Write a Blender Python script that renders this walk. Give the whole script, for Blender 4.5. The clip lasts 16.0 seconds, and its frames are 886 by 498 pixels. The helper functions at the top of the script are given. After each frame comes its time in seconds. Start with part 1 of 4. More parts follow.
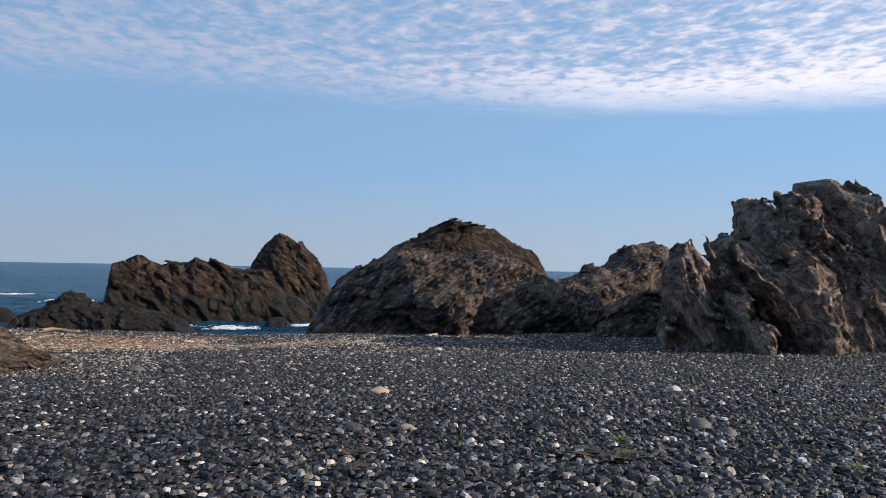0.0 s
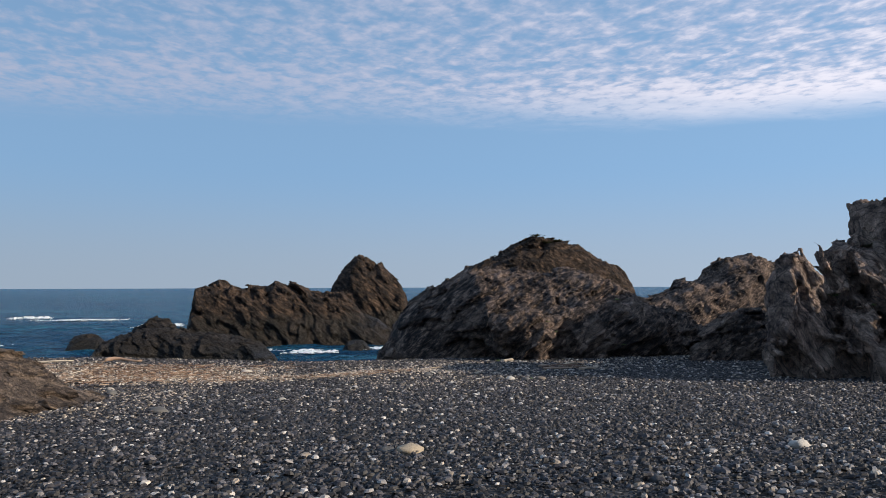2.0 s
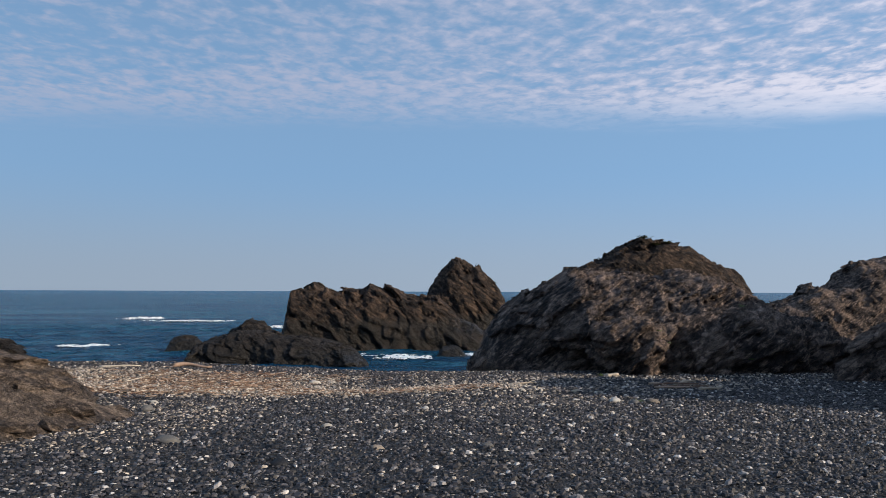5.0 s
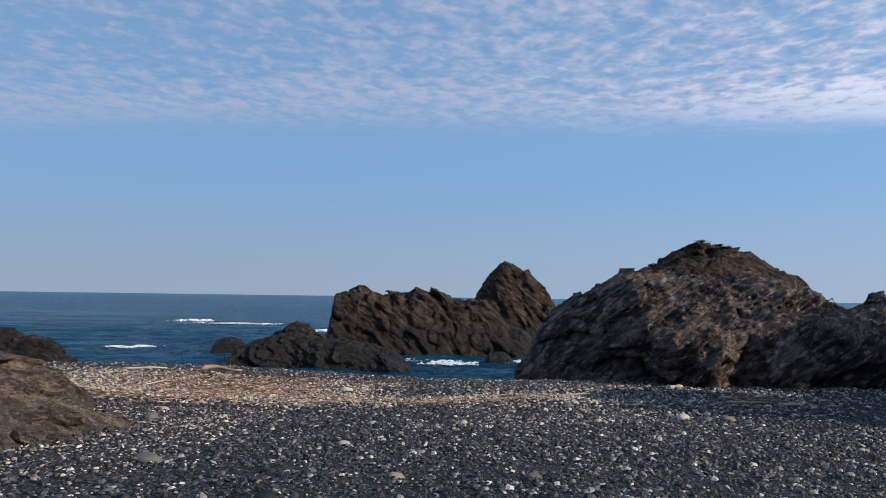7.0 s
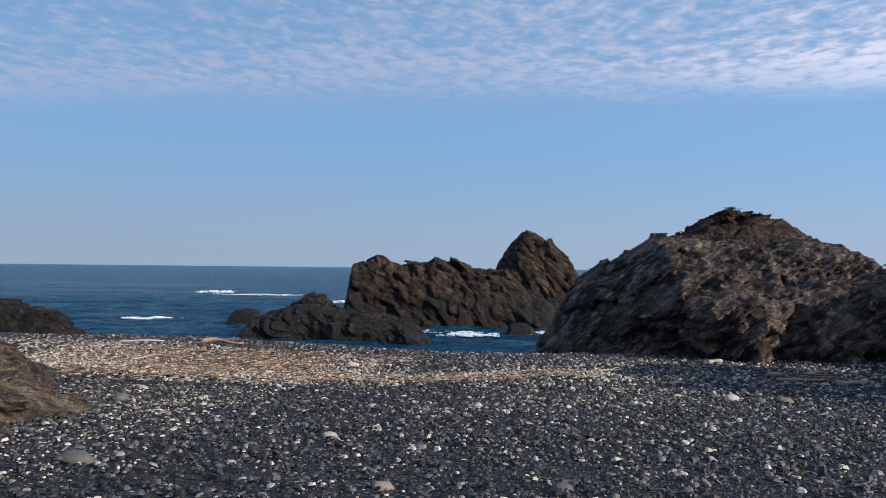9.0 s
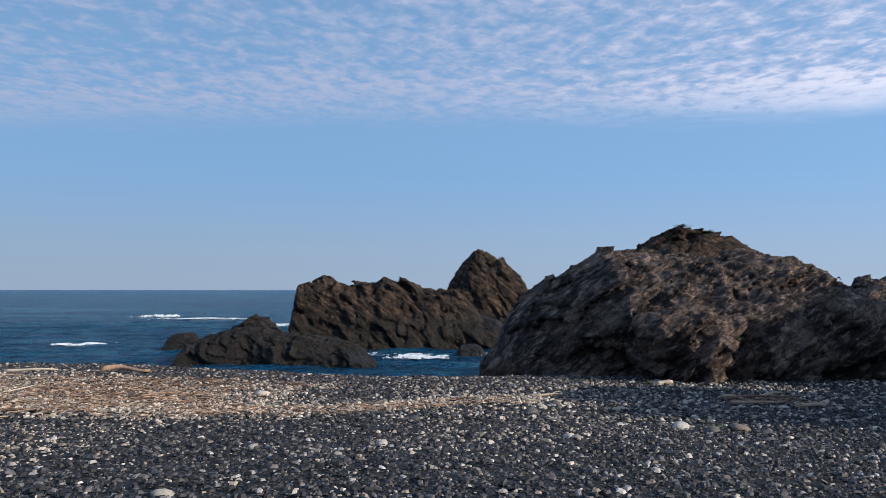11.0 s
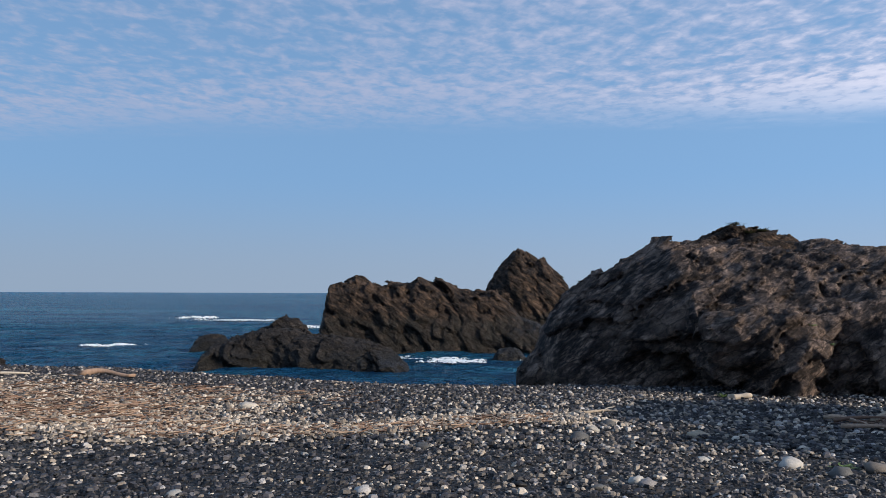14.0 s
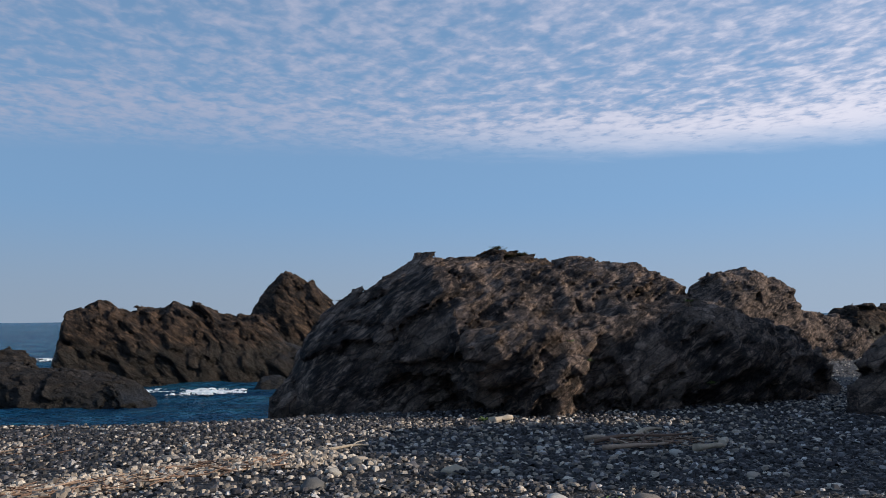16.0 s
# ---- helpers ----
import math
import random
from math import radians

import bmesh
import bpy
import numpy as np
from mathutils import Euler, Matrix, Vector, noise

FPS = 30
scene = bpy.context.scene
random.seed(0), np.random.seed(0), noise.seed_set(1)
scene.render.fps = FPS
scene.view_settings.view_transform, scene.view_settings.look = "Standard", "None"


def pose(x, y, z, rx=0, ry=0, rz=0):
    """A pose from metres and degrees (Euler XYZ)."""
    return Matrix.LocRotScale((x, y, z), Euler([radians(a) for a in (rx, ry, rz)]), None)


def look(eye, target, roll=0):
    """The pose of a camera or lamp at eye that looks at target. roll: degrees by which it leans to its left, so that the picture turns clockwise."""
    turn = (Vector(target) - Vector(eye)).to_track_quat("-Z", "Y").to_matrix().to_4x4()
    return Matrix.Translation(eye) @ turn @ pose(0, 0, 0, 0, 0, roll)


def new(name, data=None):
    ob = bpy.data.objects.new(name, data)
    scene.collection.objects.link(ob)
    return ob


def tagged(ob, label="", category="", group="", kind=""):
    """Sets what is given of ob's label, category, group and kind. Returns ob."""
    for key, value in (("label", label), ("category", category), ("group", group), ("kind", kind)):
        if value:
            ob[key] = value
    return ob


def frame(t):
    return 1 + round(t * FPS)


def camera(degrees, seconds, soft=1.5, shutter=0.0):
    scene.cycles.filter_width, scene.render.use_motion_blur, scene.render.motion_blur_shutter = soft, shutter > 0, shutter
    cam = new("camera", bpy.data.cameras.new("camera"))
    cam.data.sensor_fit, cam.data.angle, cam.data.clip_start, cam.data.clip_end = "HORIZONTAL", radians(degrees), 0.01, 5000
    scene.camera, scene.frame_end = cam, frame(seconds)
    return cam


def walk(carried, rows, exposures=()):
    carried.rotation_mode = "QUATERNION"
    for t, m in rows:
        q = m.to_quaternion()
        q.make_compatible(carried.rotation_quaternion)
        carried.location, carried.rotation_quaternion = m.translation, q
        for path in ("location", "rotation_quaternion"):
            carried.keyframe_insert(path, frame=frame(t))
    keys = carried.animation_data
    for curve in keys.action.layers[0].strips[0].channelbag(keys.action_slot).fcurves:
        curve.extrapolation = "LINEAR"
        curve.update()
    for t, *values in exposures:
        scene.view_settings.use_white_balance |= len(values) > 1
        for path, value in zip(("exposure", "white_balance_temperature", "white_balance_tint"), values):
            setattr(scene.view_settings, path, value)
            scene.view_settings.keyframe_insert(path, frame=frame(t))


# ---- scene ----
cam = camera(61.0, 16.0, soft=0.85)
PATH = [
    (0, (0.726, 0.444, 1.455), (1.305, 2.358, 1.507), 1.0),
    (0.5, (1.025, 0.948, 1.469), (1.623, 2.857, 1.486), 1.0),
    (1, (1.336, 1.42, 1.426), (1.93, 3.33, 1.452), 0.5),
    (1.5, (1.627, 2.083, 1.482), (2.249, 3.984, 1.499), 0.1),
    (2, (1.893, 2.632, 1.513), (2.251, 4.597, 1.613), -0.2),
    (2.5, (2.06, 3.168, 1.474), (2.243, 5.156, 1.603), 0.7),
    (3, (2.18, 3.66, 1.487), (2.184, 5.656, 1.61), 0.4),
    (3.5, (2.382, 4.208, 1.482), (2.316, 6.204, 1.592), 0.8),
    (4, (2.476, 4.81, 1.505), (2.476, 6.806, 1.626), 0.5),
    (4.5, (2.657, 5.4, 1.486), (2.746, 7.395, 1.596), 0.2),
    (7, (3.07, 8.101, 1.283), (3.026, 10.097, 1.409), 0.8),
    (7.5, (3.079, 8.686, 1.196), (2.843, 10.668, 1.322), 0.6),
    (8, (3.053, 9.258, 1.159), (2.728, 11.229, 1.268), -0.1),
    (8.5, (3.115, 9.738, 1.136), (2.752, 11.703, 1.223), 0.7),
    (9, (3.219, 10.215, 1.15), (3.118, 12.212, 1.199), 0.6),
    (9.5, (3.478, 10.638, 1.11), (3.463, 12.637, 1.179), 0.1),
    (12, (4.03, 13.321, 0.945), (4.109, 15.316, 1.062), 0.0),
    (12.5, (3.994, 13.83, 0.907), (4.132, 15.822, 1.029), -0.7),
    (13, (4.085, 14.394, 0.828), (4.039, 16.39, 0.941), -1.0),
    (13.5, (4.179, 14.968, 0.784), (3.898, 16.946, 0.884), 0.3),
    (14, (4.294, 15.548, 0.745), (4.197, 17.542, 0.861), 0.2),
    (14.5, (4.494, 16.039, 0.726), (4.578, 18.034, 0.842), 0.1),
    (15, (4.604, 16.591, 0.684), (4.867, 18.569, 0.829), -0.2),
    (15.5, (4.844, 17.099, 0.617), (5.238, 19.052, 0.792), 0.1),
    (16, (5.007, 17.579, 0.593), (5.5, 19.509, 0.773), -0.7),
]
walk(cam, [(t, look(eye, target, roll)) for t, eye, target, roll in PATH],
     [(0, 0.16, 6850, 10), (1.5, 0.14, 6900, 10), (2.3, 0.02, 6900, 10), (3, -0.04, 6880, 10), (4.5, 0.0, 6850, 10), (7.0, 0.0, 6500, 10), (7.5, -0.16, 6480, 10), (8.0, -0.02, 6480, 10), (8.5, -0.02, 6480, 10), (9.5, 0.16, 6450, 10), (12, 0.0, 6430, 10), (13, -0.04, 6400, 10), (13.5, 0.02, 6400, 10), (14.5, 0.0, 6500, 10), (15, 0.0, 6550, 10), (16, -0.16, 6600, 10)])

# ---- light ----
SUN_TO = Vector((0.82, -0.40, 0.36)).normalized()
SUN_EL = math.asin(SUN_TO.z)
SUN_ROT = math.atan2(SUN_TO.x, SUN_TO.y)


def build_world():
    w = bpy.data.worlds.new("sky")
    w.use_nodes = True
    scene.world = w
    nt = w.node_tree
    nt.nodes.clear()
    N, L = nt.nodes.new, nt.links.new

    def maths(op, a, b=None, c=None):
        n = N("ShaderNodeMath")
        n.operation = op
        for k, v in enumerate((a, b, c)):
            if v is None:
                continue
            if isinstance(v, (int, float)):
                n.inputs[k].default_value = v
            else:
                L(v, n.inputs[k])
        return n.outputs[0]

    def span(v, a, b, c=0.0, d=1.0):
        n = N("ShaderNodeMapRange")
        n.interpolation_type = "SMOOTHSTEP"
        L(v, n.inputs[0])
        for k, q in enumerate((a, b, c, d)):
            n.inputs[k + 1].default_value = q
        return n.outputs[0]

    sky = N("ShaderNodeTexSky")
    sky.sky_type = "NISHITA"
    sky.sun_disc = False
    sky.sun_elevation, sky.sun_rotation = SUN_EL, SUN_ROT
    sky.air_density, sky.dust_density, sky.ozone_density = 1.0, 0.3, 4.0
    co = N("ShaderNodeTexCoord")
    sep = N("ShaderNodeSeparateXYZ")
    L(co.outputs["Generated"], sep.inputs[0])
    zz = maths("MAXIMUM", sep.outputs[2], 0.02)
    px, py = maths("DIVIDE", sep.outputs[0], zz), maths("DIVIDE", sep.outputs[1], zz)
    flat = N("ShaderNodeCombineXYZ")
    L(px, flat.inputs[0]), L(py, flat.inputs[1])

    def cloud(scale, detail, rough, warp, sx=1.0, sy=1.0, rot=0.0):
        mp = N("ShaderNodeMapping")
        mp.inputs["Scale"].default_value = (sx, sy, 1)
        mp.inputs["Rotation"].default_value = (0, 0, radians(rot))
        L(flat.outputs[0], mp.inputs[0])
        n = N("ShaderNodeTexNoise")
        L(mp.outputs[0], n.inputs["Vector"])
        n.inputs["Scale"].default_value, n.inputs["Detail"].default_value = scale, detail
        n.inputs["Roughness"].default_value, n.inputs["Distortion"].default_value = rough, warp
        return n.outputs[0]

    big = cloud(0.55, 2, 0.5, 0.3)
    small = cloud(9.5, 2, 0.5, 0.35, 1.0, 0.8, -20)
    fine = cloud(24.0, 3, 0.6, 0.3, 1.0, 0.8, -20)
    wisp = cloud(3.0, 5, 0.65, 0.3, 0.45, 1.0, -6)
    # the deck ends along a line across the view, thicker towards the sun
    edge = maths("ADD", py, maths("MULTIPLY", big, 0.5))
    edge = maths("ADD", edge, maths("MULTIPLY", wisp, 0.7))
    edge = maths("ADD", edge, maths("MULTIPLY", px, 0.06))
    edge = maths("ADD", edge, maths("MULTIPLY", maths("MAXIMUM", maths("SUBTRACT", px, 2.2), 0.0), 0.5))
    deck = span(edge, 5.35, 4.15)
    sunny = span(px, -0.6, 3.0)
    rim = maths("MULTIPLY", span(edge, 3.6, 4.6), 0.12)
    thick = maths("ADD", maths("MULTIPLY", small, 0.66), maths("MULTIPLY", fine, 0.34))
    thick = maths("ADD", thick, maths("MULTIPLY", sunny, 0.20))
    thick = maths("ADD", maths("SUBTRACT", thick, 0.005), maths("ADD", rim, maths("MULTIPLY", maths("SUBTRACT", big, 0.5), 0.35)))
    body = span(thick, 0.38, 0.76)
    mask = maths("MULTIPLY", maths("MULTIPLY", body, deck), 0.86)
    tone = N("ShaderNodeMixRGB")
    tone.inputs[1].default_value, tone.inputs[2].default_value = CLOUD_DIM, CLOUD_LIT
    L(maths("MULTIPLY", sunny, span(thick, 0.5, 0.85)), tone.inputs[0])
    haze = N("ShaderNodeMixRGB")
    haze.inputs[2].default_value = HAZE
    L(sky.outputs[0], haze.inputs[1])
    L(span(sep.outputs[2], 0.5, 0.0, 0.62, 0.92), haze.inputs[0])
    low = N("ShaderNodeMixRGB")
    low.inputs[2].default_value = LOW_HAZE
    L(haze.outputs[0], low.inputs[1])
    L(span(sep.outputs[2], 0.16, 0.0, 0.0, 0.85), low.inputs[0])
    mix = N("ShaderNodeMixRGB")
    L(mask, mix.inputs[0]), L(low.outputs[0], mix.inputs[1]), L(tone.outputs[0], mix.inputs[2])
    # the air grows brighter towards the sun
    side = maths("ADD", maths("MULTIPLY", sep.outputs[0], SUN_TO.x), maths("MULTIPLY", sep.outputs[1], SUN_TO.y))
    grow = N("ShaderNodeVectorMath")
    grow.operation = "SCALE"
    L(mix.outputs[0], grow.inputs[0])
    L(span(side, -0.9, 0.5, 0.91, 1.14), grow.inputs["Scale"])
    bg = N("ShaderNodeBackground")
    bg.inputs[1].default_value = 0.11
    L(grow.outputs[0], bg.inputs[0])
    out = N("ShaderNodeOutputWorld")
    L(bg.outputs[0], out.inputs[0])


CLOUD_DIM, CLOUD_LIT, HAZE, LOW_HAZE = (4.0, 4.5, 6.2, 1), (7.5, 7.4, 8.5, 1), (2.05, 3.75, 6.3, 1), (3.1, 3.9, 5.0, 1)
build_world()
sun = new("sun", bpy.data.lights.new("sun", "SUN"))
sun.data.energy, sun.data.angle, sun.data.color = 5.0, radians(0.6), (1.0, 0.87, 0.72)
sun.matrix_world = look(SUN_TO * 100, (0, 0, 0))


# ---- materials ----
def material(name):
    m = bpy.data.materials.new(name)
    m.use_nodes = True
    nt = m.node_tree
    return m, nt, nt.nodes["Principled BSDF"]


class Nodes:
    """Shortcuts for building a node tree."""

    def __init__(self, nt):
        self.nt = nt

    def add(self, kind, **values):
        n = self.nt.nodes.new(kind)
        for k, v in values.items():
            if k in n.inputs:
                self.set(n.inputs[k], v)
        return n

    def set(self, socket, v):
        if isinstance(v, bpy.types.NodeSocket):
            self.nt.links.new(v, socket)
        else:
            socket.default_value = v

    def coords(self, scale=(1, 1, 1), turn=(0, 0, 0)):
        c = self.nt.nodes.new("ShaderNodeTexCoord")
        m = self.nt.nodes.new("ShaderNodeMapping")
        m.vector_type = "TEXTURE"
        m.inputs["Scale"].default_value = [1 / k for k in scale]
        m.inputs["Rotation"].default_value = [radians(a) for a in turn]
        self.set(m.inputs[0], c.outputs["Object"])
        return m.outputs[0]

    def noise(self, v, scale, detail=4, rough=0.55, warp=0.0):
        n = self.add("ShaderNodeTexNoise", Vector=v, Scale=scale, Detail=detail, Roughness=rough, Distortion=warp)
        return n.outputs[0]

    def ramp(self, f, stops):
        n = self.nt.nodes.new("ShaderNodeValToRGB")
        self.set(n.inputs[0], f)
        e = n.color_ramp.elements
        while len(e) < len(stops):
            e.new(0.5)
        for k, (p, c) in enumerate(stops):
            e[k].position, e[k].color = p, (*c, 1) if len(c) == 3 else c
        return n.outputs[0]

    def mix(self, f, a, b, mode="MIX"):
        n = self.nt.nodes.new("ShaderNodeMixRGB")
        n.blend_type = mode
        for k, v in enumerate((f, a, b)):
            self.set(n.inputs[k], (*v, 1) if isinstance(v, tuple) and len(v) == 3 else v)
        return n.outputs[0]

    def maths(self, op, a, b=0.0):
        n = self.nt.nodes.new("ShaderNodeMath")
        n.operation = op
        self.set(n.inputs[0], a), self.set(n.inputs[1], b)
        return n.outputs[0]

    def bump(self, h, strength, distance, normal=None):
        n = self.add("ShaderNodeBump", Height=h, Strength=strength, Distance=distance)
        if normal is not None:
            self.set(n.inputs["Normal"], normal)
        return n.outputs[0]


def rock_material(name, dark, mid, pale, turn, lichen=0.35, wet_shade_below=None, size=1.0, long=(0.5, 0.5, 1.7), crack=0.7):
    """Bedded rock: streaks along the beds, patches of pale weathering, dark cracks, a foot dark with wet and with
    painted-in shade.
    """
    m, nt, b = material(name)
    n = Nodes(nt)
    bed = n.coords(long, turn)
    plain = n.coords()
    streak = n.noise(bed, 4.2 * size, 8, 0.72, 0.1)
    patch = n.noise(plain, 0.55 * size, 6, 0.65, 0.3)
    grain = n.noise(plain, 15 * size, 6, 0.8)
    warped = n.mix(0.22, bed, n.add("ShaderNodeTexNoise", Vector=plain, Scale=2.2 * size, Detail=3.0).outputs["Color"], "ADD")

    def joints(scale):
        v = nt.nodes.new("ShaderNodeTexVoronoi")
        v.feature = "DISTANCE_TO_EDGE"
        n.set(v.inputs["Vector"], warped)
        v.inputs["Scale"].default_value = scale * size
        return v.outputs["Distance"]

    def facets(scale):
        v = nt.nodes.new("ShaderNodeTexVoronoi")
        n.set(v.inputs["Vector"], warped)
        v.inputs["Scale"].default_value = scale * size
        return v.outputs["Color"]

    wide, thin = joints(2.3), joints(6.5)
    col = n.ramp(streak, [(0.38, dark), (0.50, mid), (0.63, pale)])
    col = n.mix(n.ramp(patch, [(0.46, (0, 0, 0)), (0.60, (lichen,) * 3)]), col, pale)
    col = n.mix(0.6, col, n.ramp(facets(3.4), [(0.15, (0.5,) * 3), (0.85, (1.55,) * 3)]), "MULTIPLY")
    col = n.mix(0.6, col, n.ramp(grain, [(0.38, (0.35,) * 3), (0.62, (1.55,) * 3)]), "MULTIPLY")
    col = n.mix(n.ramp(wide, [(0.0, (crack,) * 3), (0.05, (0, 0, 0))]), col, tuple(c * 0.4 for c in dark))
    col = n.mix(n.ramp(thin, [(0.0, (crack * 0.5,) * 3), (0.05, (0, 0, 0))]), col, tuple(c * 0.5 for c in dark))
    rough = 0.85
    if wet_shade_below is not None:
        g = nt.nodes.new("ShaderNodeNewGeometry")
        s = nt.nodes.new("ShaderNodeSeparateXYZ")
        n.set(s.inputs[0], g.outputs["Position"])
        lev = n.maths("ADD", s.outputs[2], n.maths("MULTIPLY", patch, 1.2))
        r = nt.nodes.new("ShaderNodeMapRange")
        n.set(r.inputs[0], lev)
        for k, q in enumerate((wet_shade_below, wet_shade_below + 0.9, 1.0, 0.0)):
            r.inputs[k + 1].default_value = q
        col = n.mix(n.maths("MULTIPLY", r.outputs[0], 0.75), col, (0.018, 0.017, 0.014))
        rough = n.maths("SUBTRACT", 0.85, n.maths("MULTIPLY", r.outputs[0], 0.45))
    n.set(b.inputs["Base Color"], col)
    n.set(b.inputs["Roughness"], rough)
    b.inputs["Specular IOR Level"].default_value = 0.3
    tilt = n.maths("ADD", n.maths("MULTIPLY", facets(3.4), 0.35), n.maths("MULTIPLY", facets(8.0), 0.18))
    open_joint = n.maths("ADD", n.maths("MINIMUM", n.maths("MULTIPLY", wide, 3.0), 0.4), n.maths("MINIMUM", n.maths("MULTIPLY", thin, 2.0), 0.25))
    nb = n.bump(n.maths("ADD", n.maths("ADD", tilt, open_joint), n.maths("MULTIPLY", streak, 0.8)), 1.0, 0.24 / size)
    n.set(b.inputs["Normal"], n.bump(grain, 1.0, 0.11 / size, nb))
    return m


def stone_material(name, stops, rough=0.6):
    """Loose stones: one colour each, by the island or the object, with a fine grain."""
    m, nt, b = material(name)
    n = Nodes(nt)
    g = nt.nodes.new("ShaderNodeNewGeometry")
    o = nt.nodes.new("ShaderNodeObjectInfo")
    pick = n.maths("FRACT", n.maths("ADD", g.outputs["Random Per Island"], o.outputs["Random"]))
    col = n.ramp(pick, stops)
    nt.nodes[-1].color_ramp.interpolation = "LINEAR"
    v = n.coords()
    grain = n.noise(v, 60, 4, 0.7)
    vein = n.noise(v, 13, 5, 0.6, 1.0)
    col = n.mix(0.5, col, n.ramp(grain, [(0.3, (0.6,) * 3), (0.7, (1.25,) * 3)]), "MULTIPLY")
    col = n.mix(0.35, col, n.ramp(vein, [(0.35, (0.6,) * 3), (0.65, (1.2,) * 3)]), "MULTIPLY")
    n.set(b.inputs["Base Color"], col)
    b.inputs["Roughness"].default_value = rough
    n.set(b.inputs["Normal"], n.bump(grain, 0.35, 0.01))
    return m


def ground_material():
    m, nt, b = material("fine_shingle")
    n = Nodes(nt)
    v = n.coords()
    stops = [(0.0, (0.005, 0.005, 0.006)), (0.40, (0.012, 0.0115, 0.013)), (0.72, (0.045, 0.042, 0.045)), (0.92, (0.15, 0.14, 0.135)), (1.0, (0.45, 0.42, 0.38))]
    wob = n.mix(0.02, n.coords((1, 1.5, 1)), n.add("ShaderNodeTexNoise", Vector=v, Scale=9.0).outputs["Color"], "ADD")
    cols, heights = [], []
    for scale in (15, 31):
        vor = nt.nodes.new("ShaderNodeTexVoronoi")
        n.set(vor.inputs["Vector"], wob)
        vor.inputs["Scale"].default_value = scale
        red = nt.nodes.new("ShaderNodeSeparateColor")
        n.set(red.inputs[0], vor.outputs["Color"])
        # shade in the gaps between stones is painted: cell rims go near black
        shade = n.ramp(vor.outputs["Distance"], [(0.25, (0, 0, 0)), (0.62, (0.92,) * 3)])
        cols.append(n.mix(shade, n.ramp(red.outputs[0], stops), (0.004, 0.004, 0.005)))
        heights.append(n.maths("SUBTRACT", 1.0, vor.outputs["Distance"]))
    which = n.ramp(n.noise(v, 5.0, 3, 0.6), [(0.46, (0, 0, 0)), (0.54, (1, 1, 1))])
    broad = n.noise(v, 0.5, 4, 0.6)
    col = n.mix(0.5, n.mix(which, cols[0], cols[1]), n.ramp(broad, [(0.3, (0.65,) * 3), (0.7, (1.25,) * 3)]), "MULTIPLY")
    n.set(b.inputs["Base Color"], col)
    b.inputs["Roughness"].default_value = 0.75
    n.set(b.inputs["Normal"], n.bump(n.mix(which, heights[0], heights[1]), 1.0, 0.05))
    return m


def sea_material():
    m, nt, b = material("sea_water")
    n = Nodes(nt)
    v = n.coords((1, 1.6, 1))
    far = n.noise(n.coords((0.02, 0.06, 1)), 1.0, 4, 0.6, 0.4)
    mid = n.noise(v, 0.35, 5, 0.6, 0.4)
    ripple = n.noise(v, 2.4, 4, 0.6, 0.2)
    swell = n.noise(n.coords((0.07, 0.30, 1)), 1.0, 5, 0.65, 0.3)
    chop = n.noise(n.coords((0.28, 1.1, 1)), 1.0, 4, 0.65, 0.3)
    far = n.maths("ADD", n.maths("MULTIPLY", far, 0.4), n.maths("ADD", n.maths("MULTIPLY", swell, 0.3), n.maths("MULTIPLY", chop, 0.3)))
    # the waves' light and dark sides are put into the colour as streaks
    col = n.ramp(far, [(0.38, (0.004, 0.030, 0.080)), (0.49, (0.010, 0.074, 0.155)), (0.64, (0.034, 0.175, 0.25))])
    n.set(b.inputs["Base Color"], col)
    b.inputs["Roughness"].default_value = 0.22
    b.inputs["IOR"].default_value = 1.33
    b.inputs["Specular IOR Level"].default_value = 0.09
    h = n.maths("ADD", n.maths("MULTIPLY", mid, 1.0), n.maths("MULTIPLY", ripple, 0.35))
    nb = n.bump(swell, 1.0, 4.0)
    n.set(b.inputs["Normal"], n.bump(h, 1.0, 1.6, nb))
    return m


def foam_material():
    m, nt, b = material("sea_foam")
    n = Nodes(nt)
    v = n.coords()
    f = n.noise(v, 3.0, 5, 0.65)
    n.set(b.inputs["Base Color"], n.ramp(f, [(0.35, (0.45, 0.58, 0.62)), (0.6, (0.82, 0.85, 0.86))]))
    b.inputs["Roughness"].default_value = 0.8
    n.set(b.inputs["Normal"], n.bump(f, 0.8, 0.15))
    return m


def wood_material(name, stops):
    m, nt, b = material(name)
    n = Nodes(nt)
    o = nt.nodes.new("ShaderNodeObjectInfo")
    g = nt.nodes.new("ShaderNodeNewGeometry")
    v = n.coords((18, 18, 2.0))
    f = n.noise(v, 1.5, 5, 0.65, 0.6)
    pick = n.maths("FRACT", n.maths("ADD", g.outputs["Random Per Island"], o.outputs["Random"]))
    col = n.mix(0.6, n.ramp(pick, stops), n.ramp(f, [(0.3, (0.45,) * 3), (0.7, (1.3,) * 3)]), "MULTIPLY")
    n.set(b.inputs["Base Color"], col)
    b.inputs["Roughness"].default_value = 0.85
    n.set(b.inputs["Normal"], n.bump(f, 0.6, 0.01))
    return m


def leaf_material(name, a, c):
    m, nt, b = material(name)
    n = Nodes(nt)
    g = nt.nodes.new("ShaderNodeNewGeometry")
    n.set(b.inputs["Base Color"], n.ramp(g.outputs["Random Per Island"], [(0.0, a), (1.0, c)]))
    b.inputs["Roughness"].default_value = 0.55
    return m


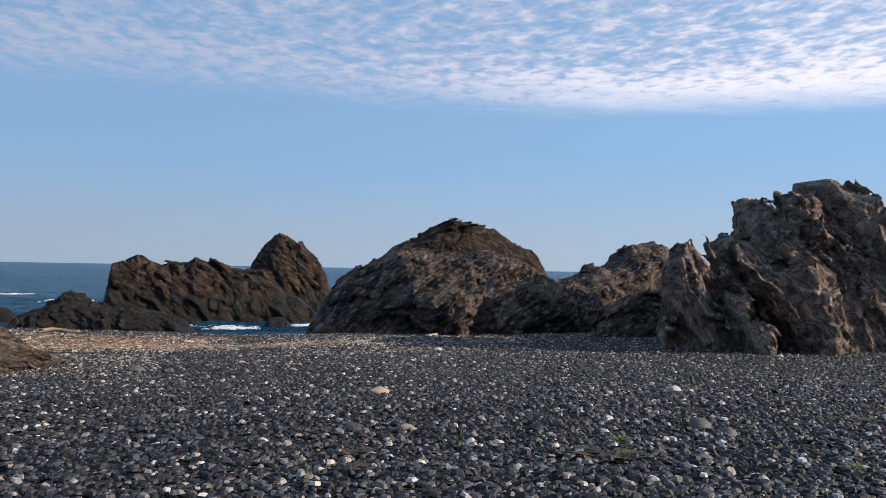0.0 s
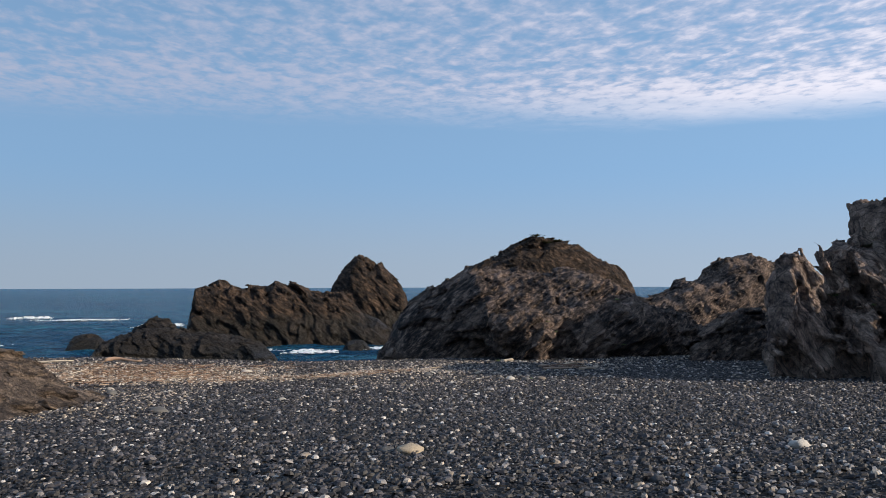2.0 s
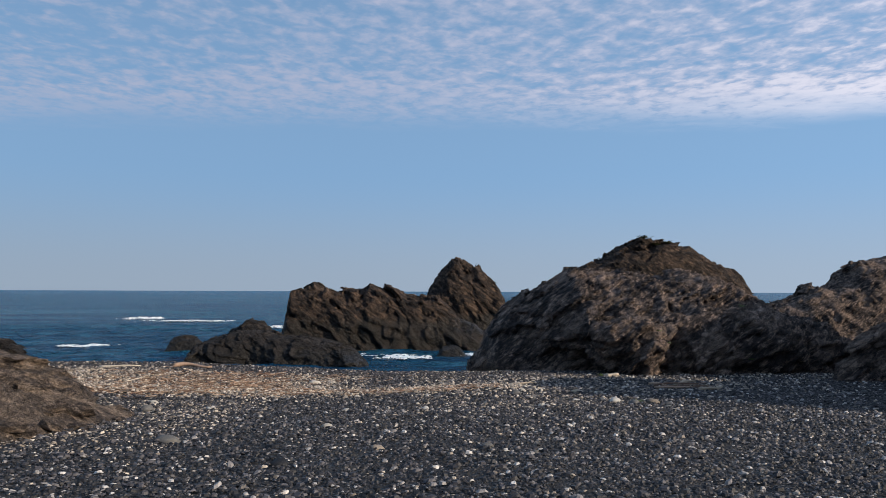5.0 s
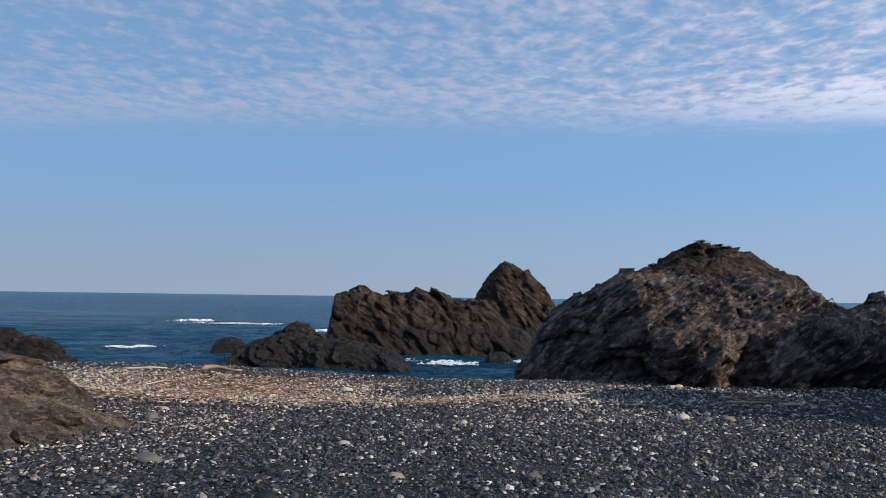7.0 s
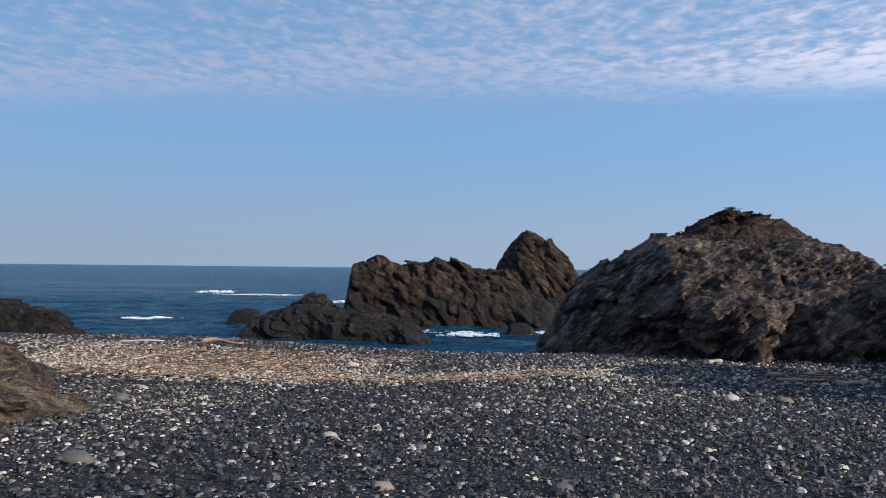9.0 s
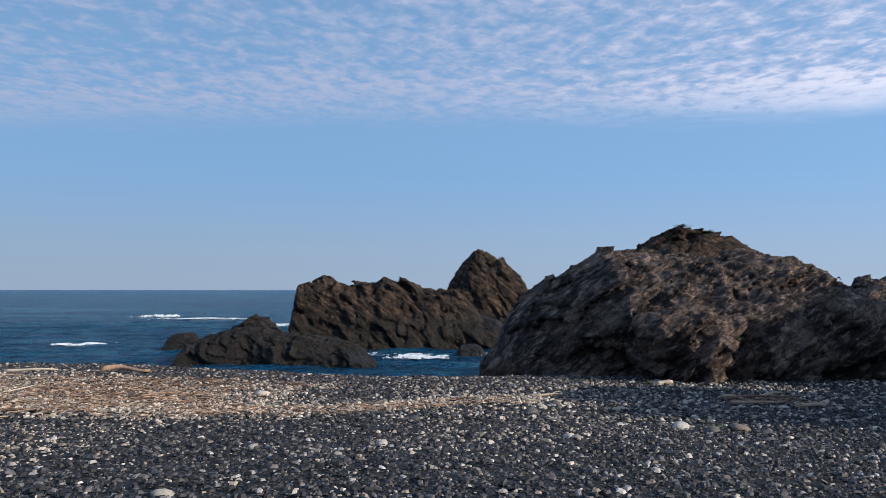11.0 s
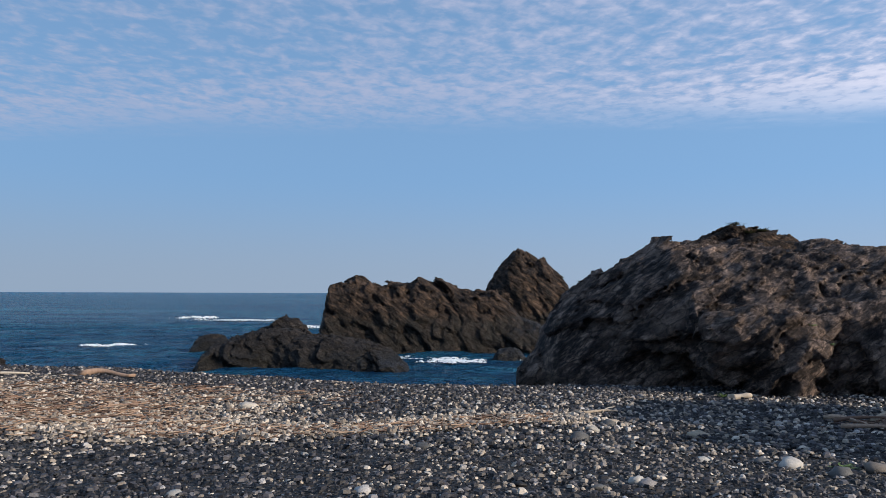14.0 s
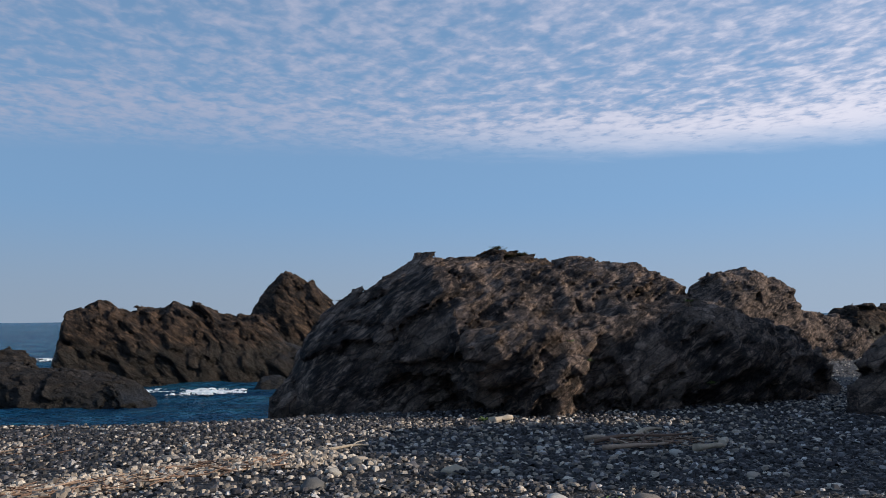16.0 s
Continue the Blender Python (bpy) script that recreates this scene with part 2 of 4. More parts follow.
M_BIG = rock_material("bedded_brown_rock", (0.013, 0.010, 0.010), (0.056, 0.042, 0.037), (0.36, 0.262, 0.205), (0, -35, 0), 0.58)
M_CRAG = rock_material("upright_grey_rock", (0.055, 0.041, 0.038), (0.28, 0.205, 0.172), (0.56, 0.42, 0.335), (0, 63, 8), 0.5)
# its dark foot reaches above the wet, to paint in the overhang's shade
M_STACK = rock_material("rusty_sea_rock", (0.007, 0.006, 0.005), (0.030, 0.021, 0.016), (0.17, 0.11, 0.073), (0, 38, 0), 0.30, wet_shade_below=-1.3, size=0.6)
M_LOW = rock_material("wet_shore_rock", (0.006, 0.005, 0.005), (0.019, 0.016, 0.014), (0.065, 0.052, 0.044), (0, 28, 0), 0.2, wet_shade_below=-3.2, size=0.8)
M_SLAB = rock_material("weathered_slab_rock", (0.024, 0.019, 0.017), (0.088, 0.067, 0.054), (0.29, 0.218, 0.16), (0, 14, 0), 0.5, size=1.2, long=(0.6, 0.6, 2.2), crack=0.55)
M_GROUND = ground_material()
SLATE = [(0.0, (0.004, 0.004, 0.005)), (0.3, (0.009, 0.0086, 0.0105)), (0.55, (0.020, 0.019, 0.0228)), (0.78, (0.050, 0.047, 0.053)), (0.91, (0.12, 0.113, 0.118)), (0.97, (0.31, 0.29, 0.275)), (1.0, (0.60, 0.57, 0.53))]
M_PEBBLE = stone_material("slate_pebbles", SLATE, 0.62)
M_PALE = stone_material("pale_pebbles", [(0.0, (0.07, 0.068, 0.068)), (0.3, (0.18, 0.15, 0.12)), (0.7, (0.37, 0.31, 0.245)), (1.0, (0.62, 0.55, 0.46))], 0.7)
M_WHITE = stone_material("white_cobble", [(0.0, (0.34, 0.32, 0.28)), (1.0, (0.52, 0.49, 0.44))], 0.75)
M_TAN = stone_material("tan_cobble", [(0.0, (0.30, 0.25, 0.18)), (1.0, (0.36, 0.30, 0.22))], 0.75)
M_GREY = stone_material("grey_cobble", [(0.0, (0.055, 0.055, 0.055)), (1.0, (0.12, 0.117, 0.11))], 0.65)
M_SEA, M_FOAM = sea_material(), foam_material()
M_WOOD = wood_material("bleached_driftwood", [(0.0, (0.34, 0.26, 0.18)), (0.5, (0.42, 0.34, 0.25)), (1.0, (0.50, 0.44, 0.36))])
M_BARK = wood_material("brown_driftwood", [(0.0, (0.08, 0.048, 0.036)), (0.5, (0.24, 0.145, 0.098)), (1.0, (0.42, 0.31, 0.225))])
M_LEAF = leaf_material("bright_leaves", (0.06, 0.11, 0.015), (0.14, 0.20, 0.04))
M_GRASS = leaf_material("dry_grass", (0.06, 0.07, 0.02), (0.13, 0.13, 0.05))
M_WEED = leaf_material("brown_weed", (0.03, 0.02, 0.01), (0.09, 0.06, 0.025))


# ---- tools for shapes ----
RNG = np.random.default_rng(11)
GRAD = RNG.normal(size=(256, 3))
GRAD = (GRAD / np.linalg.norm(GRAD, axis=1)[:, None]).astype(np.float32)
PERM = RNG.permutation(256).astype(np.int32)


def gnoise(p, seed=0):
    """Smooth gradient noise, about -1 to 1, at an array of places (..., 3)."""
    shape = p.shape[:-1]
    flat = np.ascontiguousarray(p, np.float32).reshape(-1, 3)
    out = np.empty(len(flat), np.float32)
    for start in range(0, len(flat), 65536):
        c = flat[start:start + 65536]
        fl = np.floor(c)
        q = fl.astype(np.int32) + np.array([seed * 37, seed * 91, seed * 53], np.int32)
        f = c - fl
        w = f * f * f * (f * (f * 6 - 15) + 10)
        acc = np.zeros(len(c), np.float32)
        for dx in (0, 1):
            hx = PERM[(q[:, 0] + dx) & 255]
            kx = w[:, 0] if dx else 1 - w[:, 0]
            for dy in (0, 1):
                hy = PERM[(hx + q[:, 1] + dy) & 255]
                ky = kx * (w[:, 1] if dy else 1 - w[:, 1])
                for dz in (0, 1):
                    g = GRAD[PERM[(hy + q[:, 2] + dz) & 255]]
                    d = g[:, 0] * (f[:, 0] - dx) + g[:, 1] * (f[:, 1] - dy) + g[:, 2] * (f[:, 2] - dz)
                    acc += d * ky * (w[:, 2] if dz else 1 - w[:, 2])
        out[start:start + 65536] = acc
    return (out * 1.6).reshape(shape)


def fbm(p, octaves=3, seed=0):
    out, a = 0.0, 1.0
    for k in range(octaves):
        out = out + a * gnoise(p * 2.0 ** k, seed + k)
        a *= 0.5
    return out


def blocks(q, axes, size, seed):
    """Fracture into tilted blocks: q in the frame of axes, cells of that size. Gives the block's own offset and how near its joint is."""
    flat = (np.asarray(q, np.float32) @ np.asarray(axes, np.float32).T) / np.asarray(size, np.float32)
    off, gap = np.empty(len(flat), np.float32), np.empty(len(flat), np.float32)
    for start in range(0, len(flat), 65536):
        c = flat[start:start + 65536]
        base = np.floor(c - 0.5).astype(np.int32)
        f1, f2 = np.full(len(c), 9.0, np.float32), np.full(len(c), 9.0, np.float32)
        best = np.zeros(len(c), np.float32)
        for dx in (0, 1):
            for dy in (0, 1):
                for dz in (0, 1):
                    cell = base + np.array([dx, dy, dz], np.int32)
                    h = PERM[(PERM[(PERM[(cell[:, 0] + 37 * seed) & 255] + cell[:, 1]) & 255] + cell[:, 2]) & 255]
                    h2 = PERM[(h + 71 + seed) & 255]
                    way = c - (cell + 0.5 + 0.55 * GRAD[h])
                    d = np.sqrt((way * way).sum(1))
                    val = (h2 / 127.5 - 1) + (GRAD[h2] * way).sum(1) * 1.4
                    closer = d < f1
                    f2 = np.where(closer, f1, np.minimum(f2, d))
                    best = np.where(closer, val, best)
                    f1 = np.where(closer, d, f1)
        off[start:start + 65536], gap[start:start + 65536] = best, f2 - f1
    return off, gap


def surface(F, origin, h):
    """A quad surface where the field F, on a grid of step h, changes sign (inside is negative)."""
    S = F < 0
    n = [k - 1 for k in F.shape]
    cut = lambda A, o: A[o[0]:o[0] + n[0], o[1]:o[1] + n[1], o[2]:o[2] + n[2]]
    corners = [(i, j, k) for i in (0, 1) for j in (0, 1) for k in (0, 1)]
    count = sum(cut(S, o).astype(np.int8) for o in corners)
    act = (count > 0) & (count < 8)
    cells = np.argwhere(act)
    index = np.full(act.shape, -1, np.int64)
    index[act] = np.arange(len(cells))
    at = lambda o: F[cells[:, 0] + o[0], cells[:, 1] + o[1], cells[:, 2] + o[2]]
    acc, num = np.zeros((len(cells), 3)), np.zeros(len(cells))
    for a in corners:
        for ax in range(3):
            if a[ax]:
                continue
            b = list(a)
            b[ax] = 1
            fa, fb = at(a), at(b)
            m = (fa < 0) != (fb < 0)
            t = np.where(m, fa / np.where(m, fa - fb, 1), 0)
            p = np.array(a, float)[None, :].repeat(len(cells), 0)
            p[:, ax] += t
            acc[m] += p[m]
            num[m] += 1
    verts = (cells + acc / num[:, None]) * h + np.array(origin)
    quads = []
    for ax in range(3):
        u, v = [(1, 2), (2, 0), (0, 1)][ax]
        lo = np.take(S, range(0, F.shape[ax] - 1), ax)
        hi = np.take(S, range(1, F.shape[ax]), ax)
        e = np.argwhere(lo != hi)
        e = e[(e[:, u] > 0) & (e[:, v] > 0) & (e[:, u] < n[u]) & (e[:, v] < n[v])]
        inside = lo[e[:, 0], e[:, 1], e[:, 2]]
        ring = []
        for du, dv in ((-1, -1), (0, -1), (0, 0), (-1, 0)):
            c = e.copy()
            c[:, u] += du
            c[:, v] += dv
            ring.append(index[c[:, 0], c[:, 1], c[:, 2]])
        q = np.stack(ring, 1)
        q[~inside] = q[~inside][:, ::-1]
        quads.append(q)
    return verts, np.concatenate(quads)


def mesh_of(name, verts, faces, mat, smooth=True):
    """A mesh from arrays; faces all have the same number of corners."""
    verts, faces = np.asarray(verts, np.float32), np.asarray(faces, np.int32)
    me = bpy.data.meshes.new(name)
    me.vertices.add(len(verts))
    me.vertices.foreach_set("co", verts.ravel())
    k = faces.shape[1]
    me.loops.add(faces.size)
    me.loops.foreach_set("vertex_index", faces.ravel())
    me.polygons.add(len(faces))
    me.polygons.foreach_set("loop_start", np.arange(0, faces.size, k, dtype=np.int32))
    me.update(calc_edges=True)
    me.polygons.foreach_set("use_smooth", np.full(len(faces), smooth))
    me.materials.append(mat)
    return me


def part(name, me, parent, label=""):
    ob = new(name, me)
    ob.parent = parent
    return tagged(ob, label) if label else ob


# ---- the lie of the land ----
SEA = -4.5


def brink_of(x):
    """How far out the beach falls away to the water."""
    return 35.8 + 0.18 * np.clip(-x, -4, 12) + 15.5 * np.clip((x - 13) / 17, 0, 1) ** 1.3


def land(x, y):
    """The height of the beach, in metres."""
    x, y = np.asarray(x, float), np.asarray(y, float)
    z = np.interp(y, [-60, -8, 0, 7, 12, 17, 24, 29, 36, 60], [1.6, 0.45, 0.07, -0.25, -0.45, -0.80, -1.26, -1.45, -1.72, -1.95])
    z = z - 0.02 * np.clip(x - 4, 0, 12) * np.clip(1 - abs(y - 12) / 14, 0, 1)
    brink = brink_of(x)
    z = z + 0.22 * np.clip(-x / 6, 0, 1) * np.clip((y - 25) / 8, 0, 1)
    d = y - brink
    z = z - np.where(d > 0, 0.42 * d * d / (d + 1.6), 0)
    q = np.stack([x, y, 0 * x], -1)
    return np.maximum(z + 0.045 * gnoise(q * 0.35, 5) + 0.02 * gnoise(q * 1.3, 6), -9.0)


def build_ground():
    def steps(fine_a, fine_b, step, lo, hi):
        a = list(np.arange(fine_a, fine_b + step / 2, step))
        s = step
        while a[-1] < hi:
            s *= 1.35
            a.append(a[-1] + s)
        s = step
        while a[0] > lo:
            s *= 1.35
            a.insert(0, a[0] - s)
        return np.array(a)

    xs, ys = steps(-16, 30, 0.3, -4600, 4600), steps(3, 46, 0.3, -4600, 4600)
    X, Y = np.meshgrid(xs, ys, indexing="ij")
    Z = land(X, Y)
    i = np.arange(X.size).reshape(X.shape)
    f = np.stack([i[:-1, :-1], i[1:, :-1], i[1:, 1:], i[:-1, 1:]], -1).reshape(-1, 4)
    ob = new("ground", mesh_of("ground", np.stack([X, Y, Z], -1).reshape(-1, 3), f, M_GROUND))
    tagged(ob, "dark grey shingle beach sloping down to the sea", "beach", kind="structure")

    xs, ys = steps(-45, 70, 0.8, -4600, 4600), steps(36, 130, 0.6, 20, 4700)
    X, Y = np.meshgrid(xs, ys, indexing="ij")
    q = np.stack([X * 0.7, Y, 0 * X], -1)
    fade = np.clip(1.4 - np.maximum(abs(X), abs(Y - 60)) / 500, 0.0, 1)
    Z = SEA + fade * (0.30 * gnoise(q * 0.16, 31) + 0.24 * (1 - 2 * abs(gnoise(q * 0.34, 32))) + 0.09 * gnoise(q * 0.9, 33))
    i = np.arange(X.size).reshape(X.shape)
    f = np.stack([i[:-1, :-1], i[1:, :-1], i[1:, 1:], i[:-1, 1:]], -1).reshape(-1, 4)
    sea = new("water", mesh_of("water", np.stack([X, Y, Z], -1).reshape(-1, 3), f, M_SEA))
    tagged(sea, "deep blue-green choppy sea reaching the horizon", "sea", kind="structure")
    return ob


GROUND = build_ground()


# ---- rocks ----
def rock(label, mat, crest, front, back, base, h, bed, seed, amp=1.0, bed_len=0.55, lumps=(), group="", power=2.3, name="rock", coarse=1.0, ribs=0.0, lay=1.0):
    """A bedded rock. crest: (x, y, top) along its ridge; front and back: its depth towards and away from the walker at the foot;
    a fourth number scales the depth behind, a fifth the depth before the ridge there; bed: the normal of its beds; lay: how plainly they show; lumps: (x, y, z, rx, ry, rz, sign), joined on or cut out."""
    c = np.array([(*p, 1.0, 1.0)[:5] if len(p) == 3 else (*p, max(p[3], 0.5))[:5] for p in crest], float)
    lo = np.array([c[:, 0].min() - 0.8, (c[:, 1] - front).min() - 0.8, base - 0.2])
    hi = np.array([c[:, 0].max() + 0.8, (c[:, 1] + back).max() + 0.8, c[:, 2].max() + 0.9])
    for L in lumps:
        if L[6] > 0:
            lo = np.minimum(lo, np.array(L[:3]) - np.array(L[3:6]) - 0.6)
            hi = np.maximum(hi, np.array(L[:3]) + np.array(L[3:6]) + 0.6)
    lo[2] = base - 0.2
    ax = [np.arange(a, b, h) for a, b in zip(lo, hi)]
    P = np.stack(np.meshgrid(*[a.astype(np.float32) for a in ax], indexing="ij"), -1)
    x, y, z = P[..., 0], P[..., 1], P[..., 2]
    yc, top = np.interp(x, c[:, 0], c[:, 1]), np.interp(x, c[:, 0], c[:, 2])
    tall = np.maximum(top - base, 0.25)
    k = np.interp(x, c[:, 0], c[:, 3])
    w = np.where(y < yc, front * np.interp(x, c[:, 0], c[:, 4]), back * k) * (0.45 + 0.55 * np.clip(tall / (0.6 * tall.max()), 0, 1))
    u, v = abs(y - yc) / w, np.maximum(z - base, 0) / tall
    r = (u ** power + v ** power) ** (1 / power)
    over = np.maximum(np.maximum(c[0, 0] - x, x - c[-1, 0]), 0)
    d = (r - 1) * np.minimum(tall, w) * 0.8 + over
    for lx, ly, lz, rx, ry, rz, sign in lumps:
        e = (np.sqrt(((x - lx) / rx) ** 2 + ((y - ly) / ry) ** 2 + ((z - lz) / rz) ** 2) - 1) * min(rx, ry, rz)
        if sign > 0:
            soft = 0.25 * coarse
            t = np.clip(0.5 + 0.5 * (e - d) / soft, 0, 1)
            d = e + (d - e) * t - soft * t * (1 - t)
        else:
            d = np.maximum(d, -e)
    d = d + 0.05 * coarse
    near = abs(d) < (0.6 + 0.4 * ribs) * amp * coarse + 0.05
    Q = P[near] / coarse
    nb = np.array(bed, float)
    nb /= np.linalg.norm(nb)
    cr = np.cross(nb, (0.3, 1.0, 0.25))
    cr /= np.linalg.norm(cr)
    warp = np.stack([fbm(Q * 0.55 + 7.1 * k, 2, seed + 11 * k) for k in range(3)], -1)
    W = Q + 0.30 * warp
    s = (Q + 0.40 * warp) @ nb + 0.04 * gnoise(Q * 2.3, seed + 2)

    def die(i, j):
        """A number from -1 to 1 for a bed and its break."""
        return PERM[(PERM[(i + 13 * seed) & 255] + j) & 255] / 127.5 - 1

    along = W @ cr

    def beds(thick, run, k):
        """Slabs of one thickness, broken along their run: how far each stands back, and how near its parting is."""
        a = s / thick + 3.7 * k
        i = np.floor(a).astype(np.int32)
        f = a - i
        j = np.floor(along / run + 1.5 * die(i, 5)).astype(np.int32)
        return die(i, j) + 0.9 * (f - 0.5), np.minimum(f, 1 - f) * thick

    much = np.clip(0.7 + 0.8 * gnoise(Q * 0.4, seed + 5), 0.15, 1.3)
    axes = np.stack([cr, np.cross(nb, cr), nb])
    b1, e1 = beds(2.6 * bed_len, 4.2, 1)
    b2, e2 = beds(1.05 * bed_len, 1.9, 2)
    b3, e3 = beds(0.42 * bed_len, 0.8, 3)
    o1, g1 = blocks(W, axes, (2.6, 1.8, 1.6 * bed_len), seed)
    o2, g2 = blocks(W + 5.0, axes, (1.0, 0.8, 0.6 * bed_len), seed + 3)
    o3, g3 = blocks(W + 9.0, axes, (0.50, 0.36, 0.7 * bed_len), seed + 7)
    rel = -0.18 * fbm(Q * 0.45, 2, seed + 1) + 0.075 * o3 + 0.05 * np.clip(1 - g3 / 0.12, 0, 1)
    rel += max(0.22 - 0.09 * lay, 0.08) * o1 + (0.17 - 0.07 * lay) * o2 * much
    rel += (0.10 * lay + 0.5 * ribs) * b1 + 0.11 * lay * b2 * much + 0.055 * b3
    rel += 0.16 * lay * np.clip(1 - e1 / 0.07, 0, 1) + 0.09 * np.clip(1 - e2 / 0.05, 0, 1) * much + 0.07 * np.clip(1 - g1 / 0.08, 0, 1)
    rel += 0.035 * fbm(Q * 3.2, 2, seed + 9)
    rel = np.clip(rel, -0.36 - 0.4 * ribs, 0.62)
    F = d.copy()
    F[near] += amp * coarse * rel * 0.8
    for axis in range(3):
        F = 0.96 * F + 0.02 * (np.roll(F, 1, axis) + np.roll(F, -1, axis))
    F = np.maximum(F, z - np.maximum(top, base + 0.3) - 0.16 * coarse)
    F[:, :, 0] = 1.0
    F[0], F[-1], F[:, 0], F[:, -1] = 1.0, 1.0, 1.0, 1.0
    F[:, :, -1] = 1.0
    verts, quads = surface(F, lo, h)
    tag = np.arange(len(verts))
    for _ in range(200):
        low = tag[quads].min(1)
        was = tag.copy()
        np.minimum.at(tag, quads.ravel(), np.repeat(low, 4))
        tag = tag[tag]
        if (was == tag).all():
            break
    main = np.bincount(tag).argmax()
    quads = quads[tag[quads[:, 0]] == main]
    kept = np.unique(quads)
    where = np.zeros(len(verts), np.int64)
    where[kept] = np.arange(len(kept))
    verts, quads = verts[kept], where[quads]
    foot = np.array([c[:, 0].mean(), c[:, 1].mean(), base])
    ob = new(name, mesh_of(name, verts - foot, quads, mat))
    ob.location = foot
    return tagged(ob, label, "rock", group)


BIG = rock("massive bedded brown rock on the shingle, hollow at its foot", M_BIG,
     [(6.3, 41.5, -0.9, 0.75, 0.28), (6.7, 41.5, 0.1, 0.78, 0.36), (7.2, 41.5, 0.7, 0.8, 0.42), (7.7, 41.5, 1.2, 0.8, 0.48), (8.3, 41.5, 1.65, 0.85, 0.56), (9.3, 41.5, 2.05, 0.9, 0.82), (9.8, 41.5, 2.3, 1, 0.93), (9.9, 41.5, 2.45, 1, 0.95), (10.5, 41.5, 2.45, 1, 1.0), (10.8, 41.5, 2.4), (11.6, 41.5, 2.45), (13.2, 41.5, 2.4),
      (14.2, 41.5, 2.3), (15.3, 41.5, 2.4), (16.1, 41.5, 2.3), (16.9, 41.5, 1.95), (17.9, 41.5, 1.35), (18.6, 41.5, 0.95), (19.8, 41.8, 0.7, 0.9, 0.85), (21.4, 42.5, 0.25, 0.7, 0.6), (23, 43.5, -0.4, 0.6, 0.4), (24.5, 44.5, -1.2, 0.5, 0.3)],
     8.3, 3.5, -2.6, 0.088, (-0.50, -0.25, 0.82), 3, amp=0.95, ribs=0.08, bed_len=0.42, power=2.1,
     lumps=[(8.7, 34.4, -1.5, 2.1, 2.6, 1.4, -1), (10.9, 34.3, -0.3, 1.4, 1.6, 0.95, 1), (11.4, 34.0, -1.0, 0.8, 1.2, 1.1, 1), (15, 34.6, -0.7, 3.2, 1.5, 1.5, 1), (18.8, 36.6, -1.0, 2.4, 1.9, 1.3, 1)])
CRAG = rock("tall jagged grey-brown crag with upright beds and a few plants", M_CRAG,
     [(15.4, 22.4, 0.4, 0.2, 0.15), (15.6, 22.6, 2.2, 0.25, 0.2), (16.2, 23, 2.5, 0.25, 0.25), (16.9, 23.2, 2.65, 0.25, 0.35), (17.7, 23.4, 2.2, 0.25, 0.5), (18.4, 23.5, 2.8, 0.26, 0.6), (19.15, 23.5, 2.95, 0.26, 0.6), (19.4, 23.5, 4.1, 0.26, 0.6),
      (20.2, 23.5, 4.3, 0.28, 0.7), (20.9, 23.5, 4.5, 0.32, 0.8), (21.6, 23.5, 4.3, 0.36, 0.85), (22.2, 23.5, 4.85, 0.4, 0.9), (22.7, 23.5, 4.8, 0.4, 0.95), (23.1, 23.5, 4.45, 0.4, 0.95), (23.7, 23.7, 4.3, 0.4, 1), (24.1, 24.0, 3.8, 0.4, 1),
      # beyond x = 29 the ridge is unseen, raised to shade shingle and rock
      (25.2, 24.4, 3.95, 0.4, 1), (29.0, 25.2, 3.8, 0.25, 1), (30.2, 25.6, 6.6, 0.25, 1), (31.6, 26, 8.0, 0.25, 1), (33, 26.2, 8.4, 0.4, 1), (36, 27.5, 9.2, 0.6, 1), (40, 29, 9.2, 0.8, 1), (42, 30, 6), (44, 31, 1)],
     4.4, 5.5, -2.0, 0.1, (0.84, -0.25, 0.48), 17, amp=1.0, ribs=0.30, bed_len=0.55, power=2.3,
     lumps=[(17.7, 20.8, -0.9, 0.75, 1.2, 1.5, 1), (17.4, 21.6, 0.2, 0.6, 1.1, 1.4, 1), (19.1, 20.6, 0.6, 0.55, 1.6, 2.4, -1), (20.2, 21.2, 0.4, 0.9, 1.3, 2.4, 1), (21.5, 21.0, -0.3, 1.0, 1.3, 1.8, 1), (15.9, 19.8, -0.6, 0.7, 2.4, 1.9, -1)])
rock("rounded dark rock in shade beside the gap to the sea", M_BIG,
     [(17.2, 30.8, -1.0, 0.25), (17.7, 30.9, -0.2, 0.4), (19.0, 31, 0.4, 0.7), (20.8, 31.5, 0.5), (22.5, 32, 0.2), (24, 32, -0.8)], 1.8, 1.8, -2.4, 0.09, (-0.5, 0, 0.86), 29, amp=0.7)
rock("rusty brown sea stack with a ragged top standing in the water", M_STACK,
     [(-10.6, 85, -3.6), (-10.0, 85, -2.0), (-9.5, 85, 0.2), (-9.3, 85, 1.2), (-8.2, 85, 1.5), (-6.7, 85, 2.3), (-5.6, 85, 2.0), (-4.8, 85, 1.55), (-1.9, 85, 1.7), (-1.4, 85, 2.45), (-0.3, 85, 2.5), (1.0, 85, 1.75), (2.6, 85, 0.95),
      (4.4, 85, 1.2), (5.8, 85, 0.9), (6.9, 85, -0.1), (8.0, 84.5, -1.5), (9.6, 84, -1.8), (10.6, 83.5, -2.6), (11.3, 83.5, -3.6)],
     4.5, 4.5, -5.6, 0.15, (0.66, -0.2, 0.70), 41, amp=0.6, coarse=1.7, bed_len=0.7, power=2.6, lay=0.25, group="sea stacks")
